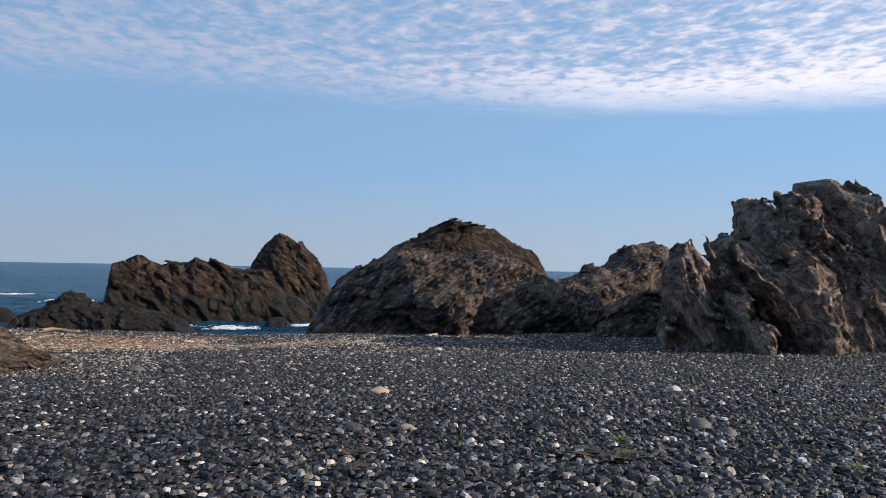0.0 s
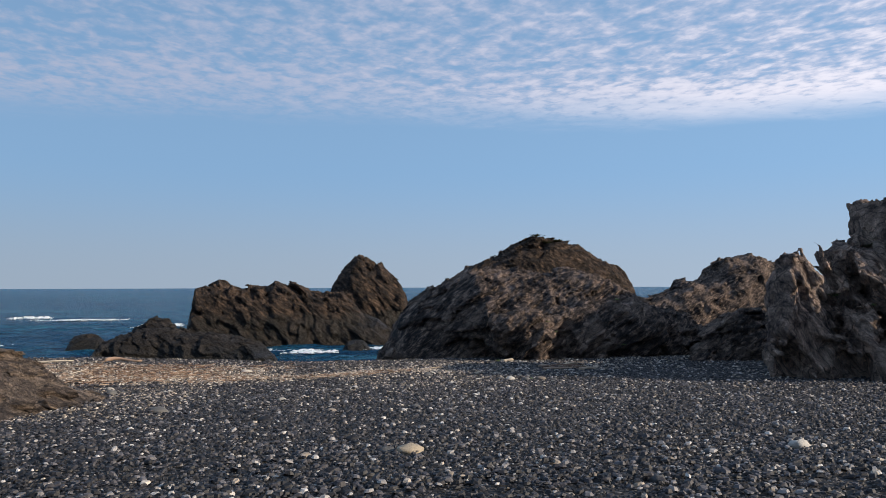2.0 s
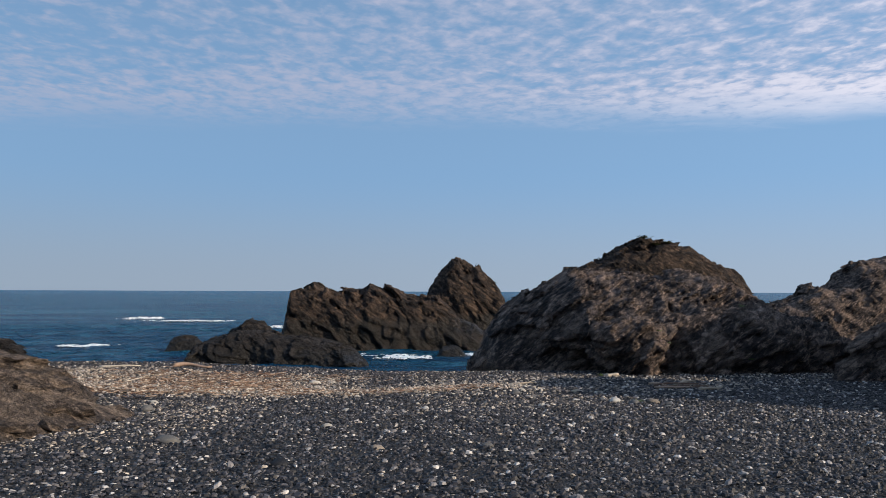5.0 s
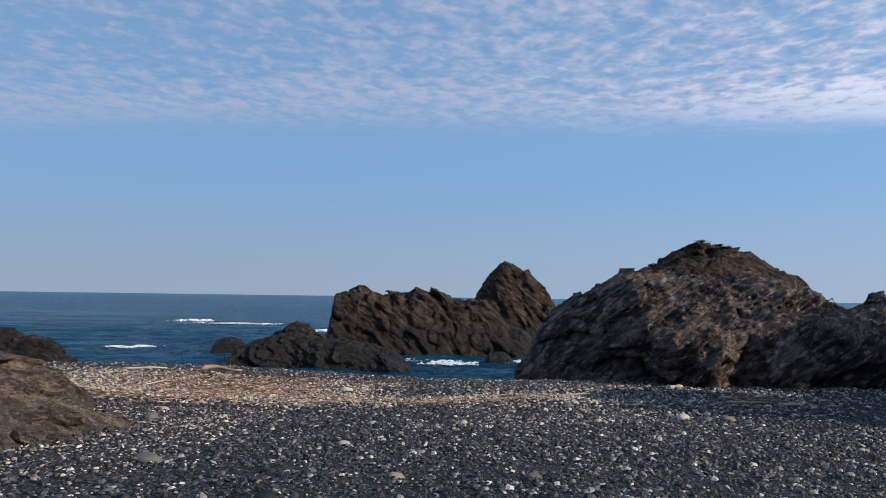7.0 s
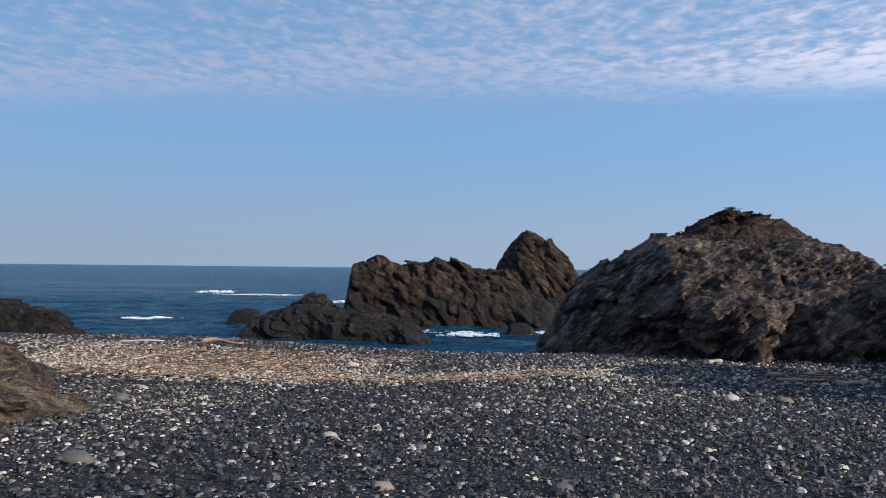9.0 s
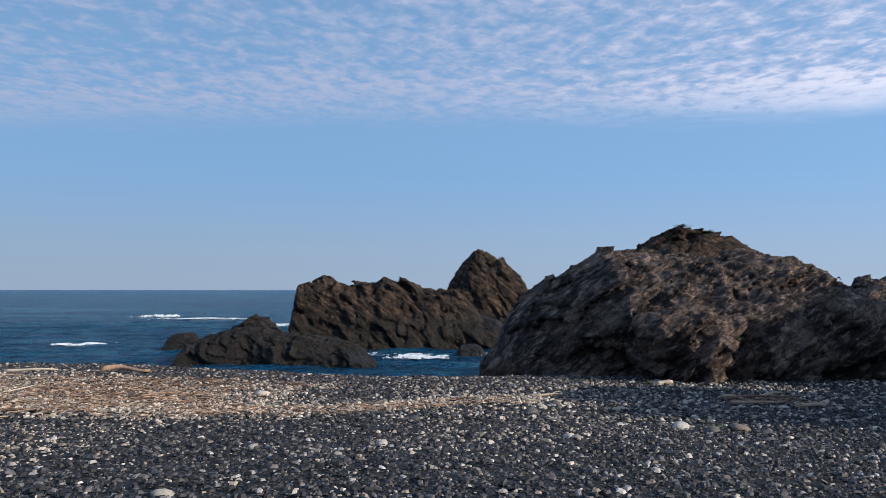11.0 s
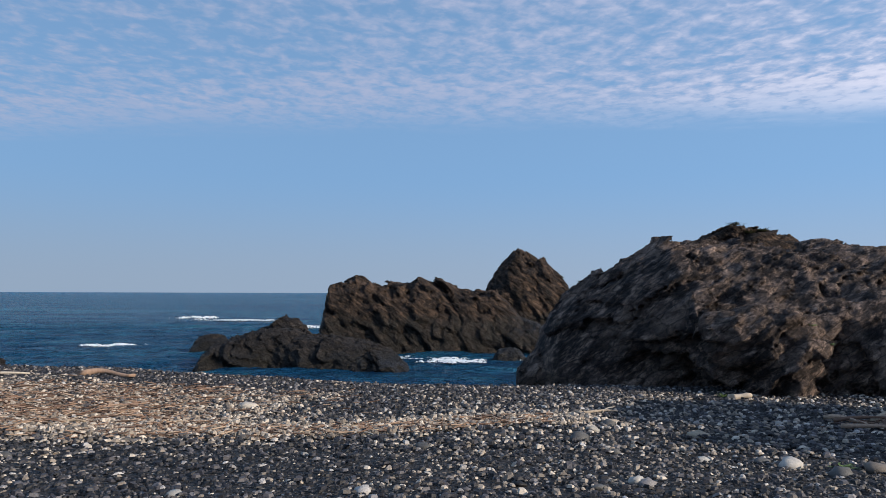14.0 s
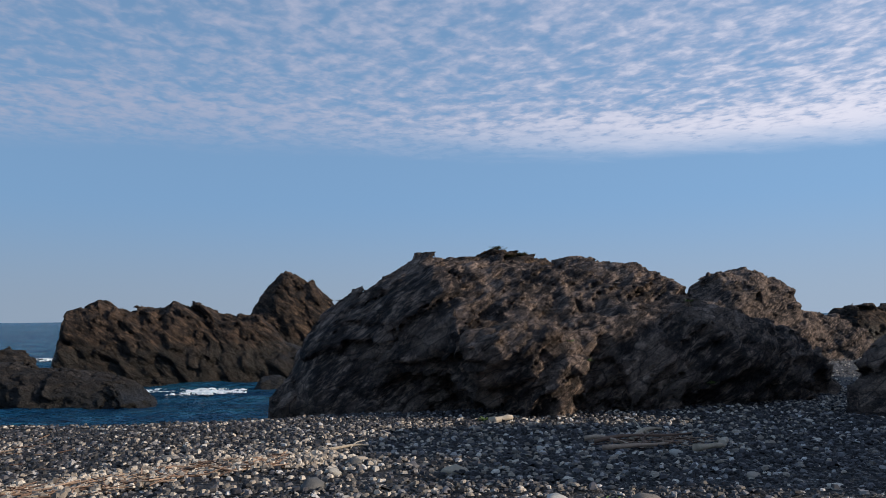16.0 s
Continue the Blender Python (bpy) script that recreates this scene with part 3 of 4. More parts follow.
rock("dark pointed sea stack behind the lower rocks", M_STACK,
     [(2.5, 99, -3.5), (4.4, 99, 0.0), (6.2, 99, 3.2), (7.4, 99, 4.9), (8.6, 99, 5.7), (9.8, 99, 5.2), (11.6, 99, 4.4), (13.4, 99, 2.9), (14.5, 99, 0.2), (15.5, 99, -3.5)],
     5.5, 5.5, -5.6, 0.15, (0.75, -0.2, 0.62), 53, amp=0.6, coarse=1.7, lay=0.3, group="sea stacks")
rock("low flat-bedded dark rock washed by the sea", M_LOW,
     [(-15.5, 69, -4.6), (-14.5, 69, -3.0), (-12, 69.5, -2.0), (-10, 70, -1.6), (-7.5, 69, -2.1), (-3.5, 68, -2.4), (-1.5, 67, -3.3), (0.3, 66, -4.8)],
     4.0, 3.0, -5.6, 0.11, (0.45, -0.3, 0.82), 61, amp=0.6, coarse=1.3, bed_len=0.4)
rock("small wet black rock among the waves", M_LOW, [(-15.2, 80, -4.6), (-14.4, 80, -2.2), (-12.5, 80, -1.3), (-11, 80, -1.5), (-9.4, 80, -4.6)], 2.5, 2.0, -5.6, 0.16, (-0.3, 0, 0.95), 67, amp=0.6, coarse=1.3, group="wave-washed rocks")
rock("small wet black rock among the waves", M_LOW, [(-20.6, 79, -4.6), (-19.6, 79, -3.0), (-17.5, 79, -2.9), (-15.8, 79, -4.6)], 2.0, 2.0, -5.6, 0.16, (-0.3, 0, 0.95), 71, amp=0.5, coarse=1.3, group="wave-washed rocks")
rock("dark boulder at the edge of the channel", M_LOW, [(4.9, 74, -5.0), (5.8, 74, -3.5), (7.4, 74, -3.6), (8.4, 74, -5.0)], 1.5, 1.5, -5.6, 0.12, (-0.3, 0, 0.95), 73, amp=0.5)
rock("low dark rock at the water's edge", M_LOW, [(-29, 52, -2.5), (-26, 52, -1.4), (-24, 52, -0.9), (-22, 51.5, -1.1), (-20, 51, -1.9), (-18.6, 51, -3.2)], 2.2, 2.2, -5.2, 0.14, (-0.2, 0, 0.97), 79, amp=0.6, coarse=1.2)
DOME = rock("big domed rock standing behind the shore", M_STACK, [(20, 97, 0), (23, 97, 3.9), (25, 97, 5.0), (26.5, 97, 5.9), (29.5, 97, 7.4), (31.2, 97, 7.9), (34.4, 97, 8.1), (36.4, 97, 7.3), (39.3, 97, 5.9), (42.3, 97, 4.2), (43.2, 97, 3.2), (44.6, 97, 0)],
     5, 5, -5.6, 0.2, (-0.5, -0.1, 0.85), 83, amp=0.4, coarse=1.8, power=2.6, lay=0.4)
rock("far ridge with a blocky pale knob above the water", M_BIG,
     [(40, 88, -1.0), (45, 88, 0.9), (47.3, 88, 2.4), (49.4, 88, 2.1), (50.4, 88, 3.0), (51.8, 88, 4.4), (53.2, 88, 5.2), (55.9, 88, 5.7), (57.5, 88, 5.1), (60.2, 88, 4.2), (60.6, 88, 1.7), (62.8, 88, 1.1), (66, 87, 0.2), (68, 86, -1.2), (70, 86, -4)],
     5, 4, -5.6, 0.18, (-0.4, -0.1, 0.9), 89, amp=0.6, coarse=1.7, power=2.6, lay=0.4)
rock("jagged far rocks across the small bay", M_STACK, [(77.5, 100, -3), (79.5, 100, 1.2), (83.5, 100, 1.6), (88, 100, 2.4), (94, 101, 3.0), (102, 102, 0)], 4, 4, -5.6, 0.3, (-0.5, -0.1, 0.85), 97, amp=0.9, coarse=1.7)
SLAB = rock("weathered sloping slab of brown bedrock breaking through the shingle", M_SLAB,
     [(-16, 23, 1.7), (-10, 22.5, 1.35), (-7.6, 22.2, 0.92), (-7.0, 22, 0.68), (-6.4, 22, 0.46), (-5.7, 22, 0.3), (-5.2, 22, 0.14), (-4.8, 22, 0.0), (-4.3, 22, -0.25), (-3.5, 21.8, -0.85), (-2.6, 21.5, -1.25), (-2.0, 21.3, -1.5)],
     5.4, 2.2, -2.0, 0.065, (0.20, -0.02, 0.98), 101, amp=0.66, bed_len=0.21, power=1.5, lay=1.25,
     lumps=[(-2.9, 18.7, -1.0, 2.7, 3.3, 1.0, 1), (-3.5, 16.4, -0.9, 2.5, 2.6, 0.85, 1)])


# ---- foam ----
def foam(label, x, y, wide, deep, tall, seed, name="breaking_wave"):
    """A ragged patch of white water lying on the sea, higher along its crest."""
    n, m = 170, 80
    U, V = np.meshgrid(np.linspace(-1, 1, n), np.linspace(-1, 1, m), indexing="ij")
    q = np.stack([U * wide * 0.5 + x, V * deep * 0.8 + y, 0 * U + seed], -1)
    bend = 0.35 * gnoise(np.stack([U * 1.5, 0 * U, 0 * U + seed], -1), 3)
    body = (1 - U ** 2) * np.clip(1 - ((V - bend) / 0.75) ** 2, -1, 1) + 0.8 * gnoise(q * 0.9, 9) + 0.7 * gnoise(q * 2.4, 10) + 0.7 * gnoise(q * 5, 14) + 0.5 * gnoise(q * 11, 15) - 0.62
    Z = SEA + 0.26 + 0.55 * tall * np.clip(body, 0, 1) * (0.8 + 0.4 * gnoise(q * 0.5, 12)) - 0.25 * np.clip(0.15 - body, 0, 1)
    i = np.arange(U.size).reshape(U.shape)
    f = np.stack([i[:-1, :-1], i[1:, :-1], i[1:, 1:], i[:-1, 1:]], -1).reshape(-1, 4)
    keep = (body.ravel()[f] > 0.0).all(1)
    v = np.stack([U * wide, V * deep, Z - SEA], -1).reshape(-1, 3)
    ob = new(name, mesh_of(name, v, f[keep], M_FOAM))
    ob.location = (x, y, SEA)
    return tagged(ob, label, "wave", "white water", kind="stuff")


for k, (fx, fy, fw, fd, ft) in enumerate([(-30, 84, 3.4, 2.2, 0.45), (-49, 156, 4.2, 5, 0.9), (-38, 146, 9, 5, 0.4), (-19, 122, 4, 6, 0.5), (-10.5, 92, 2.5, 3, 0.3),
                                          (1.8, 71.5, 3.0, 3.4, 0.25), (-2.2, 73, 2.2, 3.0, 0.15), (9.3, 74, 2.2, 2.6, 0.2), (-23, 60, 3.0, 1.0, 0.2), (68, 92, 3, 1.2, 0.3)]):
    foam("white foam of a wave breaking on the sea", fx, fy, fw, fd, ft, k + 1)


# ---- stones ----
rng = np.random.default_rng(5)


def wrack_line(x):
    """How far down the beach the line of pale stones and driftwood lies."""
    return 26.2 + 0.30 * np.maximum(x - 1.2, 0) ** 1.25 + 0.22 * np.maximum(-x - 1.5, 0)


def stones(count, y0, y1, size, flatness):
    """Places, sizes and turns of loose stones between two lines across the beach."""
    y = rng.uniform(y0, y1, count)
    left, right = np.interp(y, [5, 10, 15, 20, 27, 36], [-1.5, -3.5, -5, -6.5, -12, -14]), np.interp(y, [5, 12, 18, 24, 30, 38], [6.5, 14.5, 23, 23, 22, 26])
    x = left + rng.uniform(0, 1, count) * (right - left)
    grow = np.exp(rng.normal(0, 0.42, count))
    a = size * grow
    b = a * rng.uniform(0.55, 0.9, count)
    c = a * rng.uniform(0.7, 1.3, count) * flatness
    return x, y, a, b, c, rng.uniform(0, 2 * np.pi, count)


def beyond(count):
    """Stones of the shingle tongue that runs out between the rocks."""
    x, y = rng.uniform(17, 36, count), rng.uniform(34, 51, count)
    a = 0.10 * np.exp(rng.normal(0, 0.4, count))
    return x, y, a, a * rng.uniform(0.55, 0.9, count), a * 0.36, rng.uniform(0, 6.28, count)


def stone_mesh(name, x, y, a, b, c, turn, mat, sink=0.25, k=6):
    """Many stones in one mesh: each an uneven lens of k sides with a worn top."""
    n = len(x)
    ang = (np.arange(k) * (2 * np.pi / k))[None] + rng.uniform(-0.28, 0.28, (n, k))
    r0, r1 = rng.uniform(0.85, 1.15, (n, k)), rng.uniform(0.5, 0.78, (n, k))
    top = 0.62 + rng.uniform(-0.16, 0.16, (n, k))
    lx = np.concatenate([np.cos(ang) * r0, np.cos(ang) * r1], 1) * a[:, None] / 2
    ly = np.concatenate([np.sin(ang) * r0, np.sin(ang) * r1], 1) * b[:, None] / 2
    lz = np.concatenate([rng.uniform(-0.35, 0.0, (n, k)), top], 1) * c[:, None]
    tip, way = rng.normal(0, 0.24, n), rng.uniform(0, 2 * np.pi, n)
    lz = lz + lx * (np.cos(way) * tip)[:, None] + ly * (np.sin(way) * tip)[:, None]
    cs, sn = np.cos(turn)[:, None], np.sin(turn)[:, None]
    vx, vy = lx * cs - ly * sn + x[:, None], lx * sn + ly * cs + y[:, None]
    vz = lz + (land(x, y) + c * (0.6 - sink) + 0.010 + rng.uniform(0, 0.3, n) * a)[:, None]
    v = np.stack([vx, vy, vz], -1).reshape(-1, 3)
    tri = []
    for i in range(k):
        j = (i + 1) % k
        tri += [(i, j, k + j), (i, k + j, k + i)]
    tri += [(k, k + i, k + i + 1) for i in range(1, k - 1)]
    f = (np.array(tri)[None] + 2 * k * np.arange(n)[:, None, None]).reshape(-1, 3)
    return mesh_of(name, v, f, mat, smooth=False)


def band_of(x, y):
    return y - wrack_line(x)


def scatter():
    fields = [stones(17000, 4.6, 10.0, 0.060, 0.27), stones(50000, 9.5, 18, 0.046, 0.28), stones(48000, 18, 26.4, 0.055, 0.28),
              stones(42000, 25.5, 37.5, 0.088, 0.32), stones(1600, 5, 38, 0.10, 0.28), beyond(4200)]
    x, y, a, b, c, turn = (np.concatenate(q) for q in zip(*fields))
    band = y - wrack_line(x)
    pale = 0.03 + 0.08 * np.clip((y - 14) / 8, 0, 1)
    pale += np.where((band > -0.1) & (band < 1.3) & (x < 6.5), 0.62, 0)
    pale += np.where((band > -0.8) & (band < 7) & (x < 1.5), 0.46, 0)
    pale += np.where((band > -5) & (band < 3.5) & (x > 3), 0.24, 0)
    pale += np.where((y > 28) & (x < 9), 0.08, 0)
    pale += np.where((x < -0.6) & (y > 16.5) & (y < 25), 0.36, 0)
    n = 13000
    px = np.concatenate([rng.uniform(-9, 6, n // 2), rng.uniform(-9, 0.5, n - n // 2)])
    py = wrack_line(px) + np.concatenate([rng.uniform(0, 1, n // 2) ** 1.5 * 1.5, rng.uniform(0, 5.5, n - n // 2)])
    pa = 0.085 * np.exp(rng.normal(0, 0.4, n))
    x, y, a, b = np.append(x, px), np.append(y, py), np.append(a, pa), np.append(b, pa * rng.uniform(0.6, 0.9, n))
    c, turn, pale = np.append(c, pa * rng.uniform(0.35, 0.6, n)), np.append(turn, rng.uniform(0, 6.28, n)), np.append(pale, np.ones(n))
    out = y > brink_of(x) + 1.2
    light = rng.uniform(0, 1, len(x)) < pale
    shrink = np.where(light & (abs(band_of(x, y)) > 1.6), np.where(x > 3, 0.95, 0.75), 1.0)
    shrink = shrink * np.minimum(1, 0.12 / (a * shrink))
    a, b, c = a * shrink, b * shrink, c * shrink
    near = y < 18
    for name, pick, mat, k, label in (("pebbles", ~light & near, M_PEBBLE, 6, "dark grey slate pebbles strewn over the upper beach"),
                                      ("pebbles", ~light & ~out & ~near, M_PEBBLE, 5, "dark grey slate pebbles strewn over the lower beach"),
                                      ("pale_pebbles", light & near, M_PALE, 6, "few pale quartz pebbles among the slate shingle"),
                                      ("pale_pebbles", light & ~out & ~near, M_PALE, 5, "pale quartz and sandstone pebbles along the wrack line")):
        ob = new(name, stone_mesh(name, x[pick], y[pick], a[pick], b[pick], c[pick], turn[pick], mat, k=k))
        tagged(ob, label, "pebbles", kind="stuff")


def cobble_mesh(name, seed, mat, flat=0.55):
    """A rounded stone of unit length, worn and a little angular."""
    bm = bmesh.new()
    bmesh.ops.create_icosphere(bm, subdivisions=2, radius=0.5)
    for v in bm.verts:
        p = Vector(v.co)
        k = 1 + 0.45 * noise.noise(p * 2.6 + Vector((seed * 3.7, 0, 0))) + 0.22 * noise.noise(p * 5 + Vector((0, seed, 0)))
        v.co = Vector((p.x * k, p.y * 0.72 * k, p.z * flat * k))
    me = bpy.data.meshes.new(name)
    bm.to_mesh(me)
    bm.free()
    me.polygons.foreach_set("use_smooth", [True] * len(me.polygons))
    me.materials.append(mat)
    return me


def place_cobble(me, x, y, size, turn, tilt=0.0, name="cobble"):
    ob = new(name, me)
    ob.parent = GROUND
    ob.location = (x, y, float(land(x, y)) + 0.10 * size)
    ob.rotation_euler = (tilt, 0.1, turn)
    ob.scale = (size,) * 3
    return ob


# ---- driftwood ----
def stick_mesh(name, seed, mat, bend=0.12, sides=6, rings=8, fork=False):
    """A weathered branch of unit length along x, tapered and crooked, with a broken end."""
    r = random.Random(seed)
    bm = bmesh.new()

    def limb(a, b, r0, r1):
        prev = None
        off = [Vector((0, r.uniform(-bend, bend), r.uniform(-bend, bend) * 0.4)) for _ in range(3)]
        for k in range(rings):
            t = k / (rings - 1)
            p = a.lerp(b, t) + off[0] * math.sin(t * 3.1) * 0.6 + off[1] * math.sin(t * 6.2) * 0.3
            rad = (r0 + (r1 - r0) * t) * r.uniform(0.85, 1.15)
            d = (b - a).normalized()
            u = d.cross(Vector((0, 0, 1))).normalized()
            w = u.cross(d)
            ring = [bm.verts.new(p + (u * math.cos(2 * math.pi * i / sides) + w * math.sin(2 * math.pi * i / sides)) * rad) for i in range(sides)]
            if prev:
                for i in range(sides):
                    bm.faces.new((prev[i], prev[(i + 1) % sides], ring[(i + 1) % sides], ring[i]))
            else:
                bm.faces.new(ring[::-1])
            prev = ring
        bm.faces.new(prev)

    limb(Vector((-0.5, 0, 0)), Vector((0.5, 0, 0)), 0.028, 0.013)
    if fork:
        limb(Vector((0.05, 0, 0)), Vector((0.35, 0.2, 0.06)), 0.014, 0.006)
    bmesh.ops.recalc_face_normals(bm, faces=bm.faces)
    me = bpy.data.meshes.new(name)
    bm.to_mesh(me)
    bm.free()
    me.polygons.foreach_set("use_smooth", [True] * len(me.polygons))
    me.materials.append(mat)
    return me


PALE_STICKS = [stick_mesh("driftwood_stick", k, M_WOOD, 0.10, fork=k % 2 == 0) for k in range(4)]
BROWN_STICKS = [stick_mesh("driftwood_stick", 20 + k, M_BARK, 0.16, fork=k % 2 == 1) for k in range(4)]


def lay_stick(me, x, y, length, thick, turn, label, group, lift=0.03, tilt=0.0):
    ob = new("driftwood_stick", me)
    ob.location = (x, y, float(land(x, y)) + lift + 0.5 * abs(math.sin(tilt)) * length)
    ob.rotation_euler = (0, tilt, turn)
    ob.scale = (length, thick, thick)
    return tagged(ob, label, "driftwood", group)


r = random.Random(8)
for k in range(46):
    x = r.uniform(-6.5, 5.2)
    y = float(wrack_line(np.array(x))) + r.uniform(-0.05, 0.8) + (r.uniform(0, 4.5) if x < -1 and k % 2 else 0)
    brown = r.random() < 0.6
    lay_stick(r.choice(BROWN_STICKS if brown else PALE_STICKS), x, y, r.uniform(0.3, 0.95), r.uniform(0.5, 1.1), r.gauss(0, 0.8),
              "thin brown driftwood stick among the pale stones" if brown else "bleached driftwood stick among the pale stones", "driftwood along the wrack line", 0.05, r.gauss(0, 0.04))
for x, y, ln, th, tu in [(10.6, 27.9, 1.2, 1.5, 0.1), (11.3, 28.9, 0.9, 2.2, 0.5), (10.9, 28.3, 1.5, 1.2, -0.3), (11.1, 28.5, 1.1, 1.0, 0.9), (11.4, 27.3, 0.55, 2.0, 0.15), (11.75, 27.6, 0.3, 2.4, 1.3), (10.4, 28.4, 0.8, 1.4, -0.6), (9.9, 32.2, 0.6, 3.0, 0.5)]:
    lay_stick(r.choice(PALE_STICKS if th > 1.6 else BROWN_STICKS), x, y, ln, th, tu, "grey driftwood branch in a small heap on shaded shingle", "driftwood heap", 0.07, r.gauss(0, 0.06))
lay_stick(BROWN_STICKS[0], -5.3, 34.6, 1.5, 3.2, 0.05, "short brown driftwood log near the brink of the beach", "driftwood logs", 0.08)
lay_stick(PALE_STICKS[1], -7.6, 33.8, 1.4, 1.8, 0.25, "bleached driftwood log near the brink of the beach", "driftwood logs", 0.08)
lay_stick(PALE_STICKS[2], 6.5, 29.6, 0.9, 1.2, 0.05, "bleached driftwood stick among the pale stones", "driftwood along the wrack line", 0.05)


def twigs():
    """The tangle of broken reed and twig on the wrack line, too fine to count."""
    n = 3550
    x = np.concatenate([rng.normal(-3.6, 2.0, 2600), rng.uniform(-1, 5.5, 800), rng.normal(11, 0.4, 150)])
    y = np.concatenate([rng.normal(26.9, 0.6, 2600) + rng.uniform(0, 1, 2600) ** 2 * 6, wrack_line(x[2600:3400]) + rng.uniform(-0.1, 1, 800), rng.normal(28.3, 0.3, 150)])
    ln, th, tu = rng.uniform(0.08, 0.36, n), rng.uniform(0.005, 0.014, n), rng.normal(0, 0.8, n)
    z = land(x, y) + rng.uniform(0.03, 0.10, n)
    d = np.stack([np.cos(tu), np.sin(tu), rng.normal(0, 0.14, n)], -1)
    s = np.stack([-np.sin(tu), np.cos(tu), 0 * tu], -1)
    up = np.array([0, 0, 1.0])
    c = np.stack([x, y, z], -1)
    v = []
    for e in (-0.5, 0.5):
        for o in (s, -0.5 * s + 0.87 * up, -0.5 * s - 0.87 * up):
            v.append(c + d * (ln * e)[:, None] + o * th[:, None])
    v = np.stack(v, 1).reshape(-1, 3)
    f = (np.array([(0, 3, 4), (0, 4, 1), (1, 4, 5), (1, 5, 2), (2, 5, 3), (2, 3, 0)])[None] + 6 * np.arange(n)[:, None, None]).reshape(-1, 3)
    tagged(new("twig_litter", mesh_of("twig_litter", v, f, M_BARK)), "brown litter of broken reeds and twigs on pale stones", "driftwood", kind="stuff")


twigs()


# ---- plants ----
def plant(x, y, z, size, leaves, mat, label, category, seed, flat=0.6):
    """A small tuft of many curved leaves rising from one base."""
    r = random.Random(seed)
    bm = bmesh.new()
    for _ in range(leaves):
        a, up = r.uniform(0, 6.283), r.uniform(0.15, 1.0) * flat
        reach, wide = r.uniform(0.3, 1.0) * size, r.uniform(0.05, 0.10) * size
        d = Vector((math.cos(a), math.sin(a), 0))
        s = Vector((-d.y, d.x, 0))
        root = Vector((r.gauss(0, 0.25), r.gauss(0, 0.25), 0)) * size
        rows = []
        for t, w in ((0, 0.4), (0.45, 1.0), (0.8, 0.8), (1.0, 0.1)):
            p = root + d * reach * t + Vector((0, 0, reach * up * (t - 0.45 * t * t)))
            rows.append([bm.verts.new(p - s * wide * w), bm.verts.new(p + Vector((0, 0, -0.2 * wide * w))), bm.verts.new(p + s * wide * w)])
        for p, q in zip(rows, rows[1:]):
            for i in (0, 1):
                bm.faces.new((p[i], p[i + 1], q[i + 1], q[i]))
    me = bpy.data.meshes.new("plant")
    bm.to_mesh(me)
    bm.free()
    me.materials.append(mat)
    ob = new("plant", me)
    ob.location = (x, y, z)
    return tagged(ob, label, category)



for k, (x, y, size) in enumerate([(4.76, 7.34, 0.14), (4.4, 6.6, 0.16), (6.0, 6.5, 0.13), (5.95, 5.5, 0.14), (8.5, 24.6, 0.16)]):
    plant(x, y, float(land(x, y)) + 0.03, size, 40, M_LEAF, "small bright green plant sprouting between pebbles", "plant", k, 0.7)
for k, (x, y, size) in enumerate([(1.68, 8.29, 0.24), (2.0, 7.25, 0.18), (4.15, 6.6, 0.30), (8.2, 7.6, 0.3), (1.9, 6.6, 0.2)]):
    plant(x, y, float(land(x, y)) + 0.03, size, 70, M_WEED, "clump of dried brown seaweed on the pebbles", "seaweed", 40 + k, 0.35)


def face_of(ob, x, z, y0=5.0):
    """The place where a level line from the land side at (x, z) first meets a rock."""
    hit, at, normal, _ = ob.ray_cast(Vector((x, y0, z)) - ob.location, Vector((0, 1, 0)))
    return at + ob.location if hit else None


for k, (ob, x, z, size, n) in enumerate([(CRAG, 17.25, 1.2, 0.20, 70), (CRAG, 17.5, 0.95, 0.13, 40), (CRAG, 22.15, 0.15, 0.34, 110), (CRAG, 22.5, 0.0, 0.26, 80), (CRAG, 19.5, 3.6, 0.2, 60), (CRAG, 20.0, 3.8, 0.18, 50),
                                         (BIG, 12.1, 0.0, 0.14, 40), (BIG, 15.3, -1.0, 0.18, 50), (BIG, 15.5, 0.9, 0.18, 50), (BIG, 12.2, -0.4, 0.12, 40)]):
    at = face_of(ob, x, z)
    if at is not None:
        plant(at.x, at.y - 0.02, at.z, size, n, M_LEAF, "green plant rooted in a crack of the rock", "plant", 80 + k, 0.9)
plant(9.75, 32.7, float(land(9.75, 32.7)) + 0.03, 0.2, 70, M_LEAF, "yellow-green tuft at the foot of the rock", "plant", 99, 1.0)
GRASS = [(19.2, 23.3), (19.7, 23.3), (20.2, 23.4), (31.0, 95.5), (32.5, 95.5), (34, 95.6)]
for k, (x, y) in enumerate(GRASS):
    ob = CRAG if y < 50 else DOME
    hit, at, normal, _ = ob.ray_cast(Vector((x, y, 20)) - ob.location, Vector((0, 0, -1)))
    if hit:
        at = at + ob.location
        plant(at.x, at.y, at.z - 0.02, 0.28 if y < 50 else 0.8, 90, M_GRASS, "dry green grass growing on top of the rock", "grass", 120 + k, 0.9)

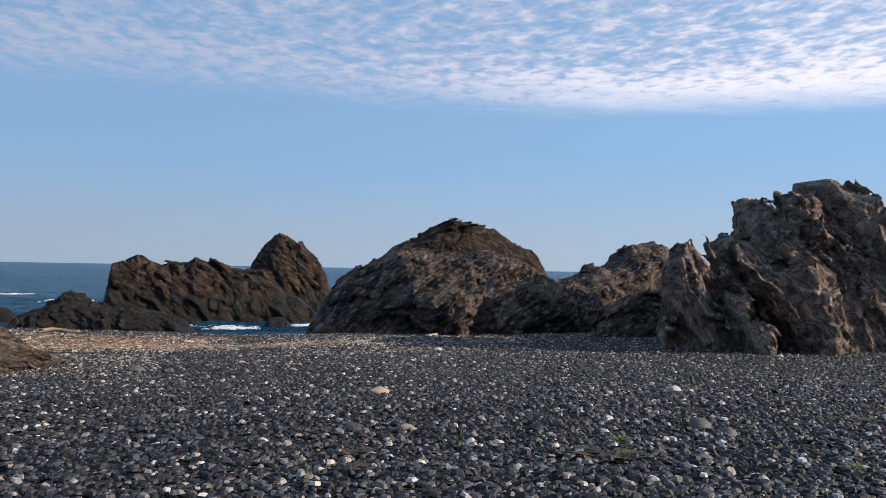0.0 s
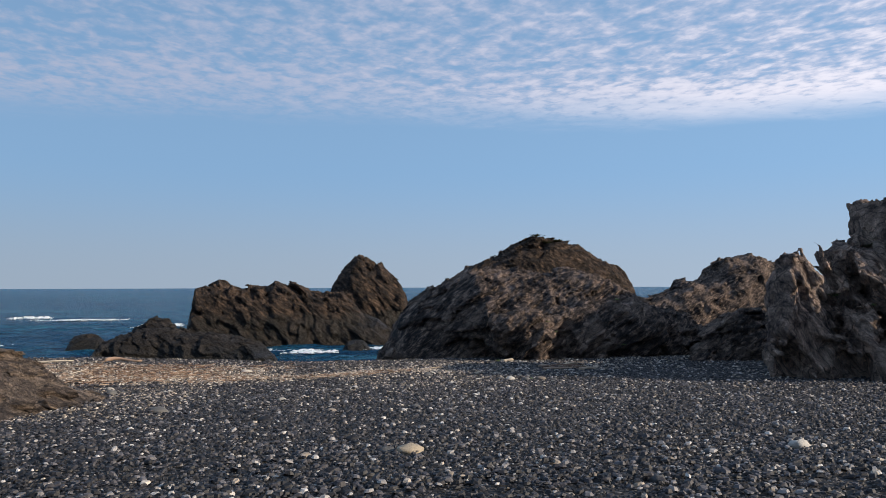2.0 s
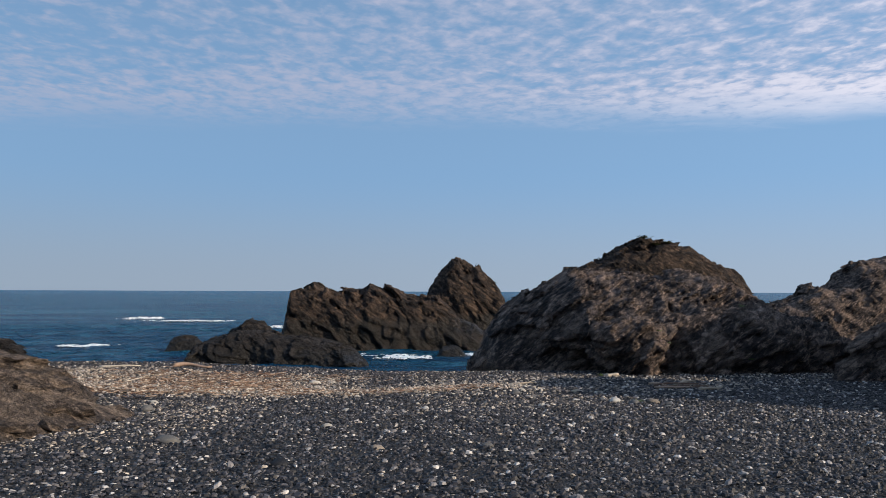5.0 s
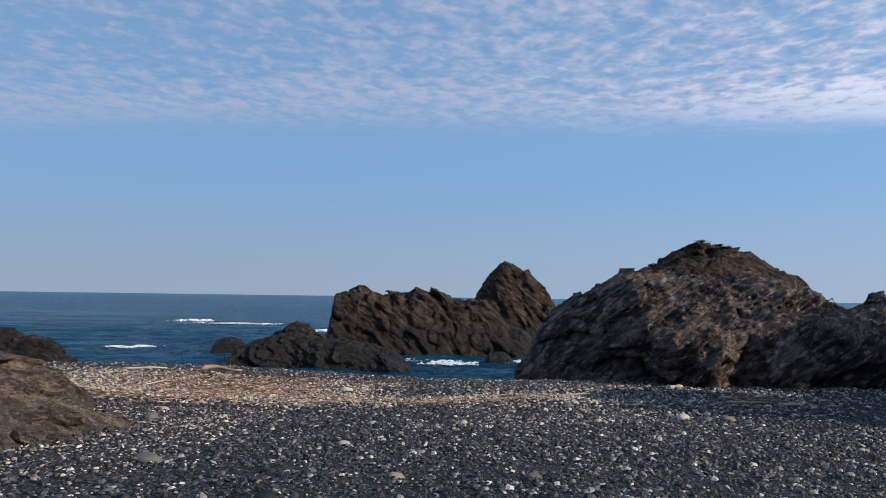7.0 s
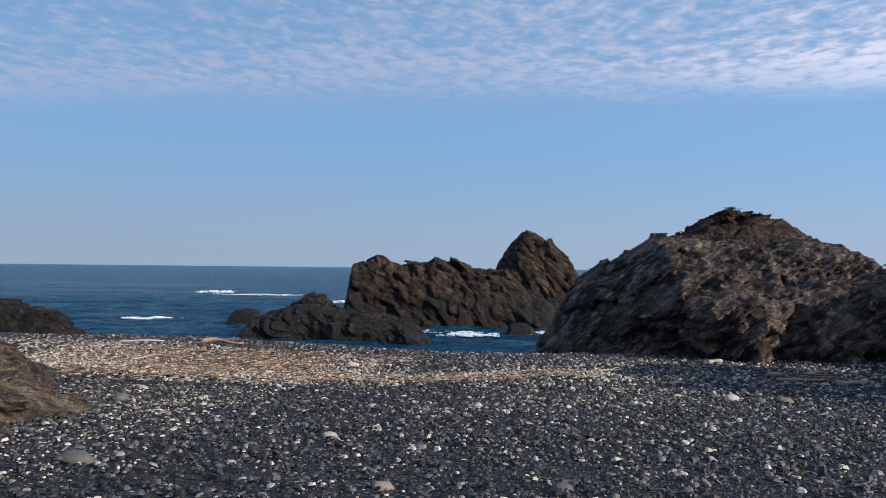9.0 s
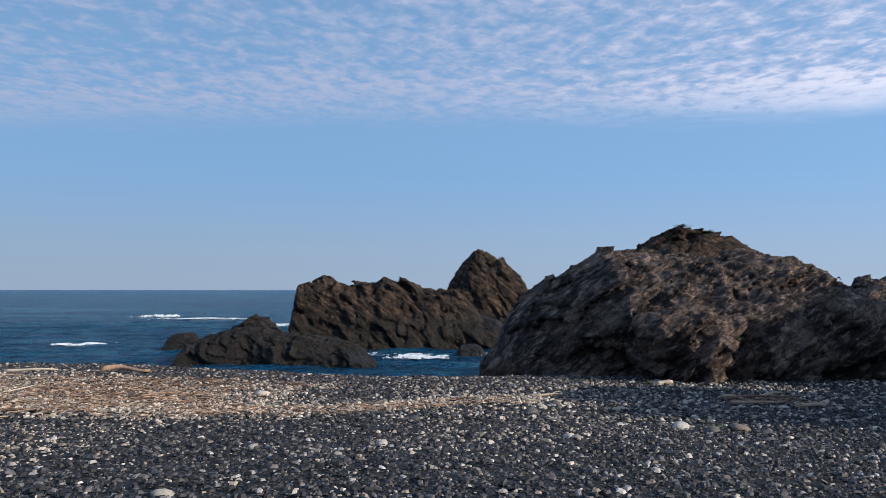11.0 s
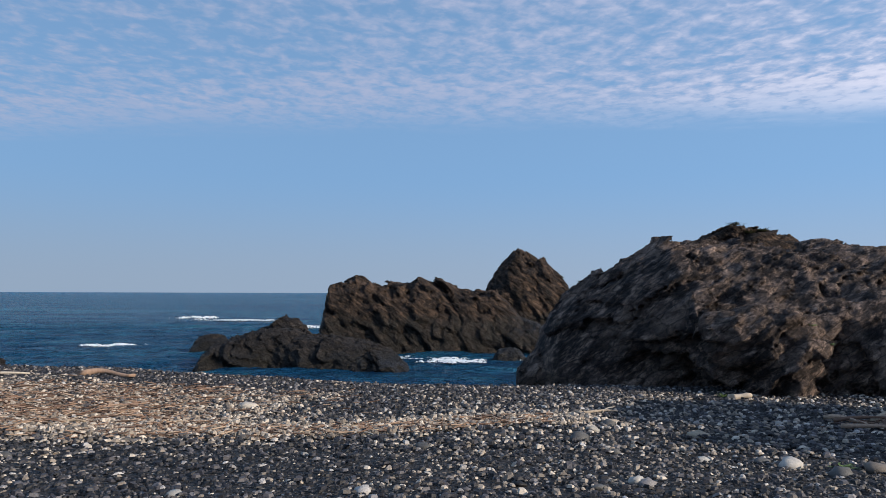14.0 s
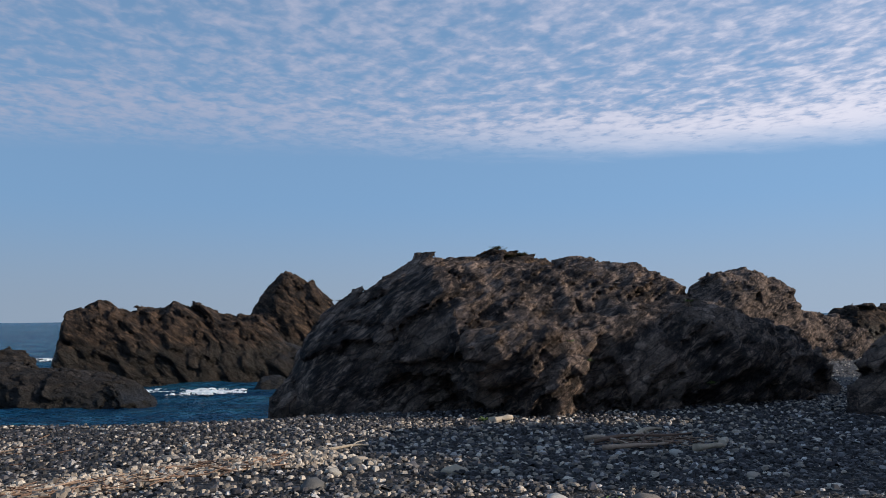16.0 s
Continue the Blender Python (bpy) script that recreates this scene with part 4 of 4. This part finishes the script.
BLOCKS = []
for k in range(4):
    bm = bmesh.new()
    bmesh.ops.create_icosphere(bm, subdivisions=1, radius=0.5)
    for v in bm.verts:
        g = 1 + 0.5 * noise.noise(v.co * 2.3 + Vector((k * 5.1, 0, 0)))
        v.co = Vector((v.co.x * g, v.co.y * 0.7 * g, v.co.z * 0.42 * g))
    me = bpy.data.meshes.new("block")
    bm.to_mesh(me)
    bm.free()
    me.materials.append(M_SLAB)
    BLOCKS.append(me)
for k in range(75):
    x, y = r.uniform(-5.6, -1.3), r.uniform(15.2, 21.2)
    hit, at, normal, _ = SLAB.ray_cast(Vector((x, y, 9)) - SLAB.location, Vector((0, 0, -1)))
    top = at.z + SLAB.location.z if hit else -9
    if top > float(land(x, y)) - 0.1:
        ob = new("block", r.choice(BLOCKS))
        ob.parent = SLAB
        size = 0.16 + 0.5 * r.random() ** 1.5
        ob.location = Vector((x, y, top + 0.04 * size)) - SLAB.location
        ob.rotation_euler = (r.gauss(0, 0.2), r.gauss(0, 0.2), r.gauss(0, 0.5))
        ob.scale = (size,) * 3
scatter()
COBBLES = [cobble_mesh("cobble", k, m, f) for k, (m, f) in enumerate([(M_WHITE, 0.55), (M_GREY, 0.42), (M_PALE, 0.42), (M_TAN, 0.4), (M_GREY, 0.65), (M_WHITE, 0.4), (M_PEBBLE, 0.45), (M_PALE, 0.5), (M_PEBBLE, 0.38)])]
# (x, y, length, turn, which)
for x, y, size, turn, which in [(2.86, 11.6, 0.22, 0.2, 1), (3.10, 11.45, 0.34, 0.1, 3), (7.86, 11.0, 0.30, 0.1, 0), (6.02, 7.8, 0.34, 0.3, 4), (6.1, 7.4, 0.26, 1.2, 4), (2.21, 8.46, 0.26, -0.2, 1), (1.72, 7.7, 0.17, 0.5, 1),
                                (2.12, 7.2, 0.18, 0.3, 3), (3.23, 6.4, 0.13, 1.0, 0), (4.16, 8.1, 0.25, 0.0, 6), (4.2, 6.9, 0.2, 0.4, 6), (5.0, 6.3, 0.2, 0.1, 1), (-2.9, 22.8, 0.32, 0.2, 4), (-0.8, 17.6, 0.36, 0.0, 1), (5.95, 23.6, 0.24, 0.7, 0),
                                (8.0, 24.8, 0.36, 0.2, 5), (8.85, 24.5, 0.32, 0.1, 7), (7.5, 26.9, 0.36, 0.1, 3), (5.45, 28.7, 0.28, 0.4, 3), (-0.1, 29.9, 0.38, 0.1, 7), (5.7, 26.4, 0.34, 1.0, 4), (7.05, 25.1, 0.22, 0.0, 5), (8.3, 24.2, 0.28, 0.1, 4), (16.9, 19.0, 0.3, 0.2, 0)]:
    place_cobble(COBBLES[which], x, y, size, turn)
for k in range(270):
    y = r.uniform(22.5, 34.5)
    x = r.uniform(-9, 19)
    if k % 3 == 0:
        y = float(wrack_line(np.array(x))) + r.uniform(-2.5, 1.5) if x > 3 else float(wrack_line(np.array(x))) + r.uniform(0, 1.5)
    if k % 9 == 0:
        x, y = r.uniform(0, 10), r.uniform(8, 20)
    place_cobble(COBBLES[r.choice((0, 1, 1, 1, 2, 2, 4, 5, 6, 6, 7, 8, 8))], x, y, 0.11 + 0.16 * r.random() ** 2, r.uniform(-0.6, 0.6), r.gauss(0, 0.2))
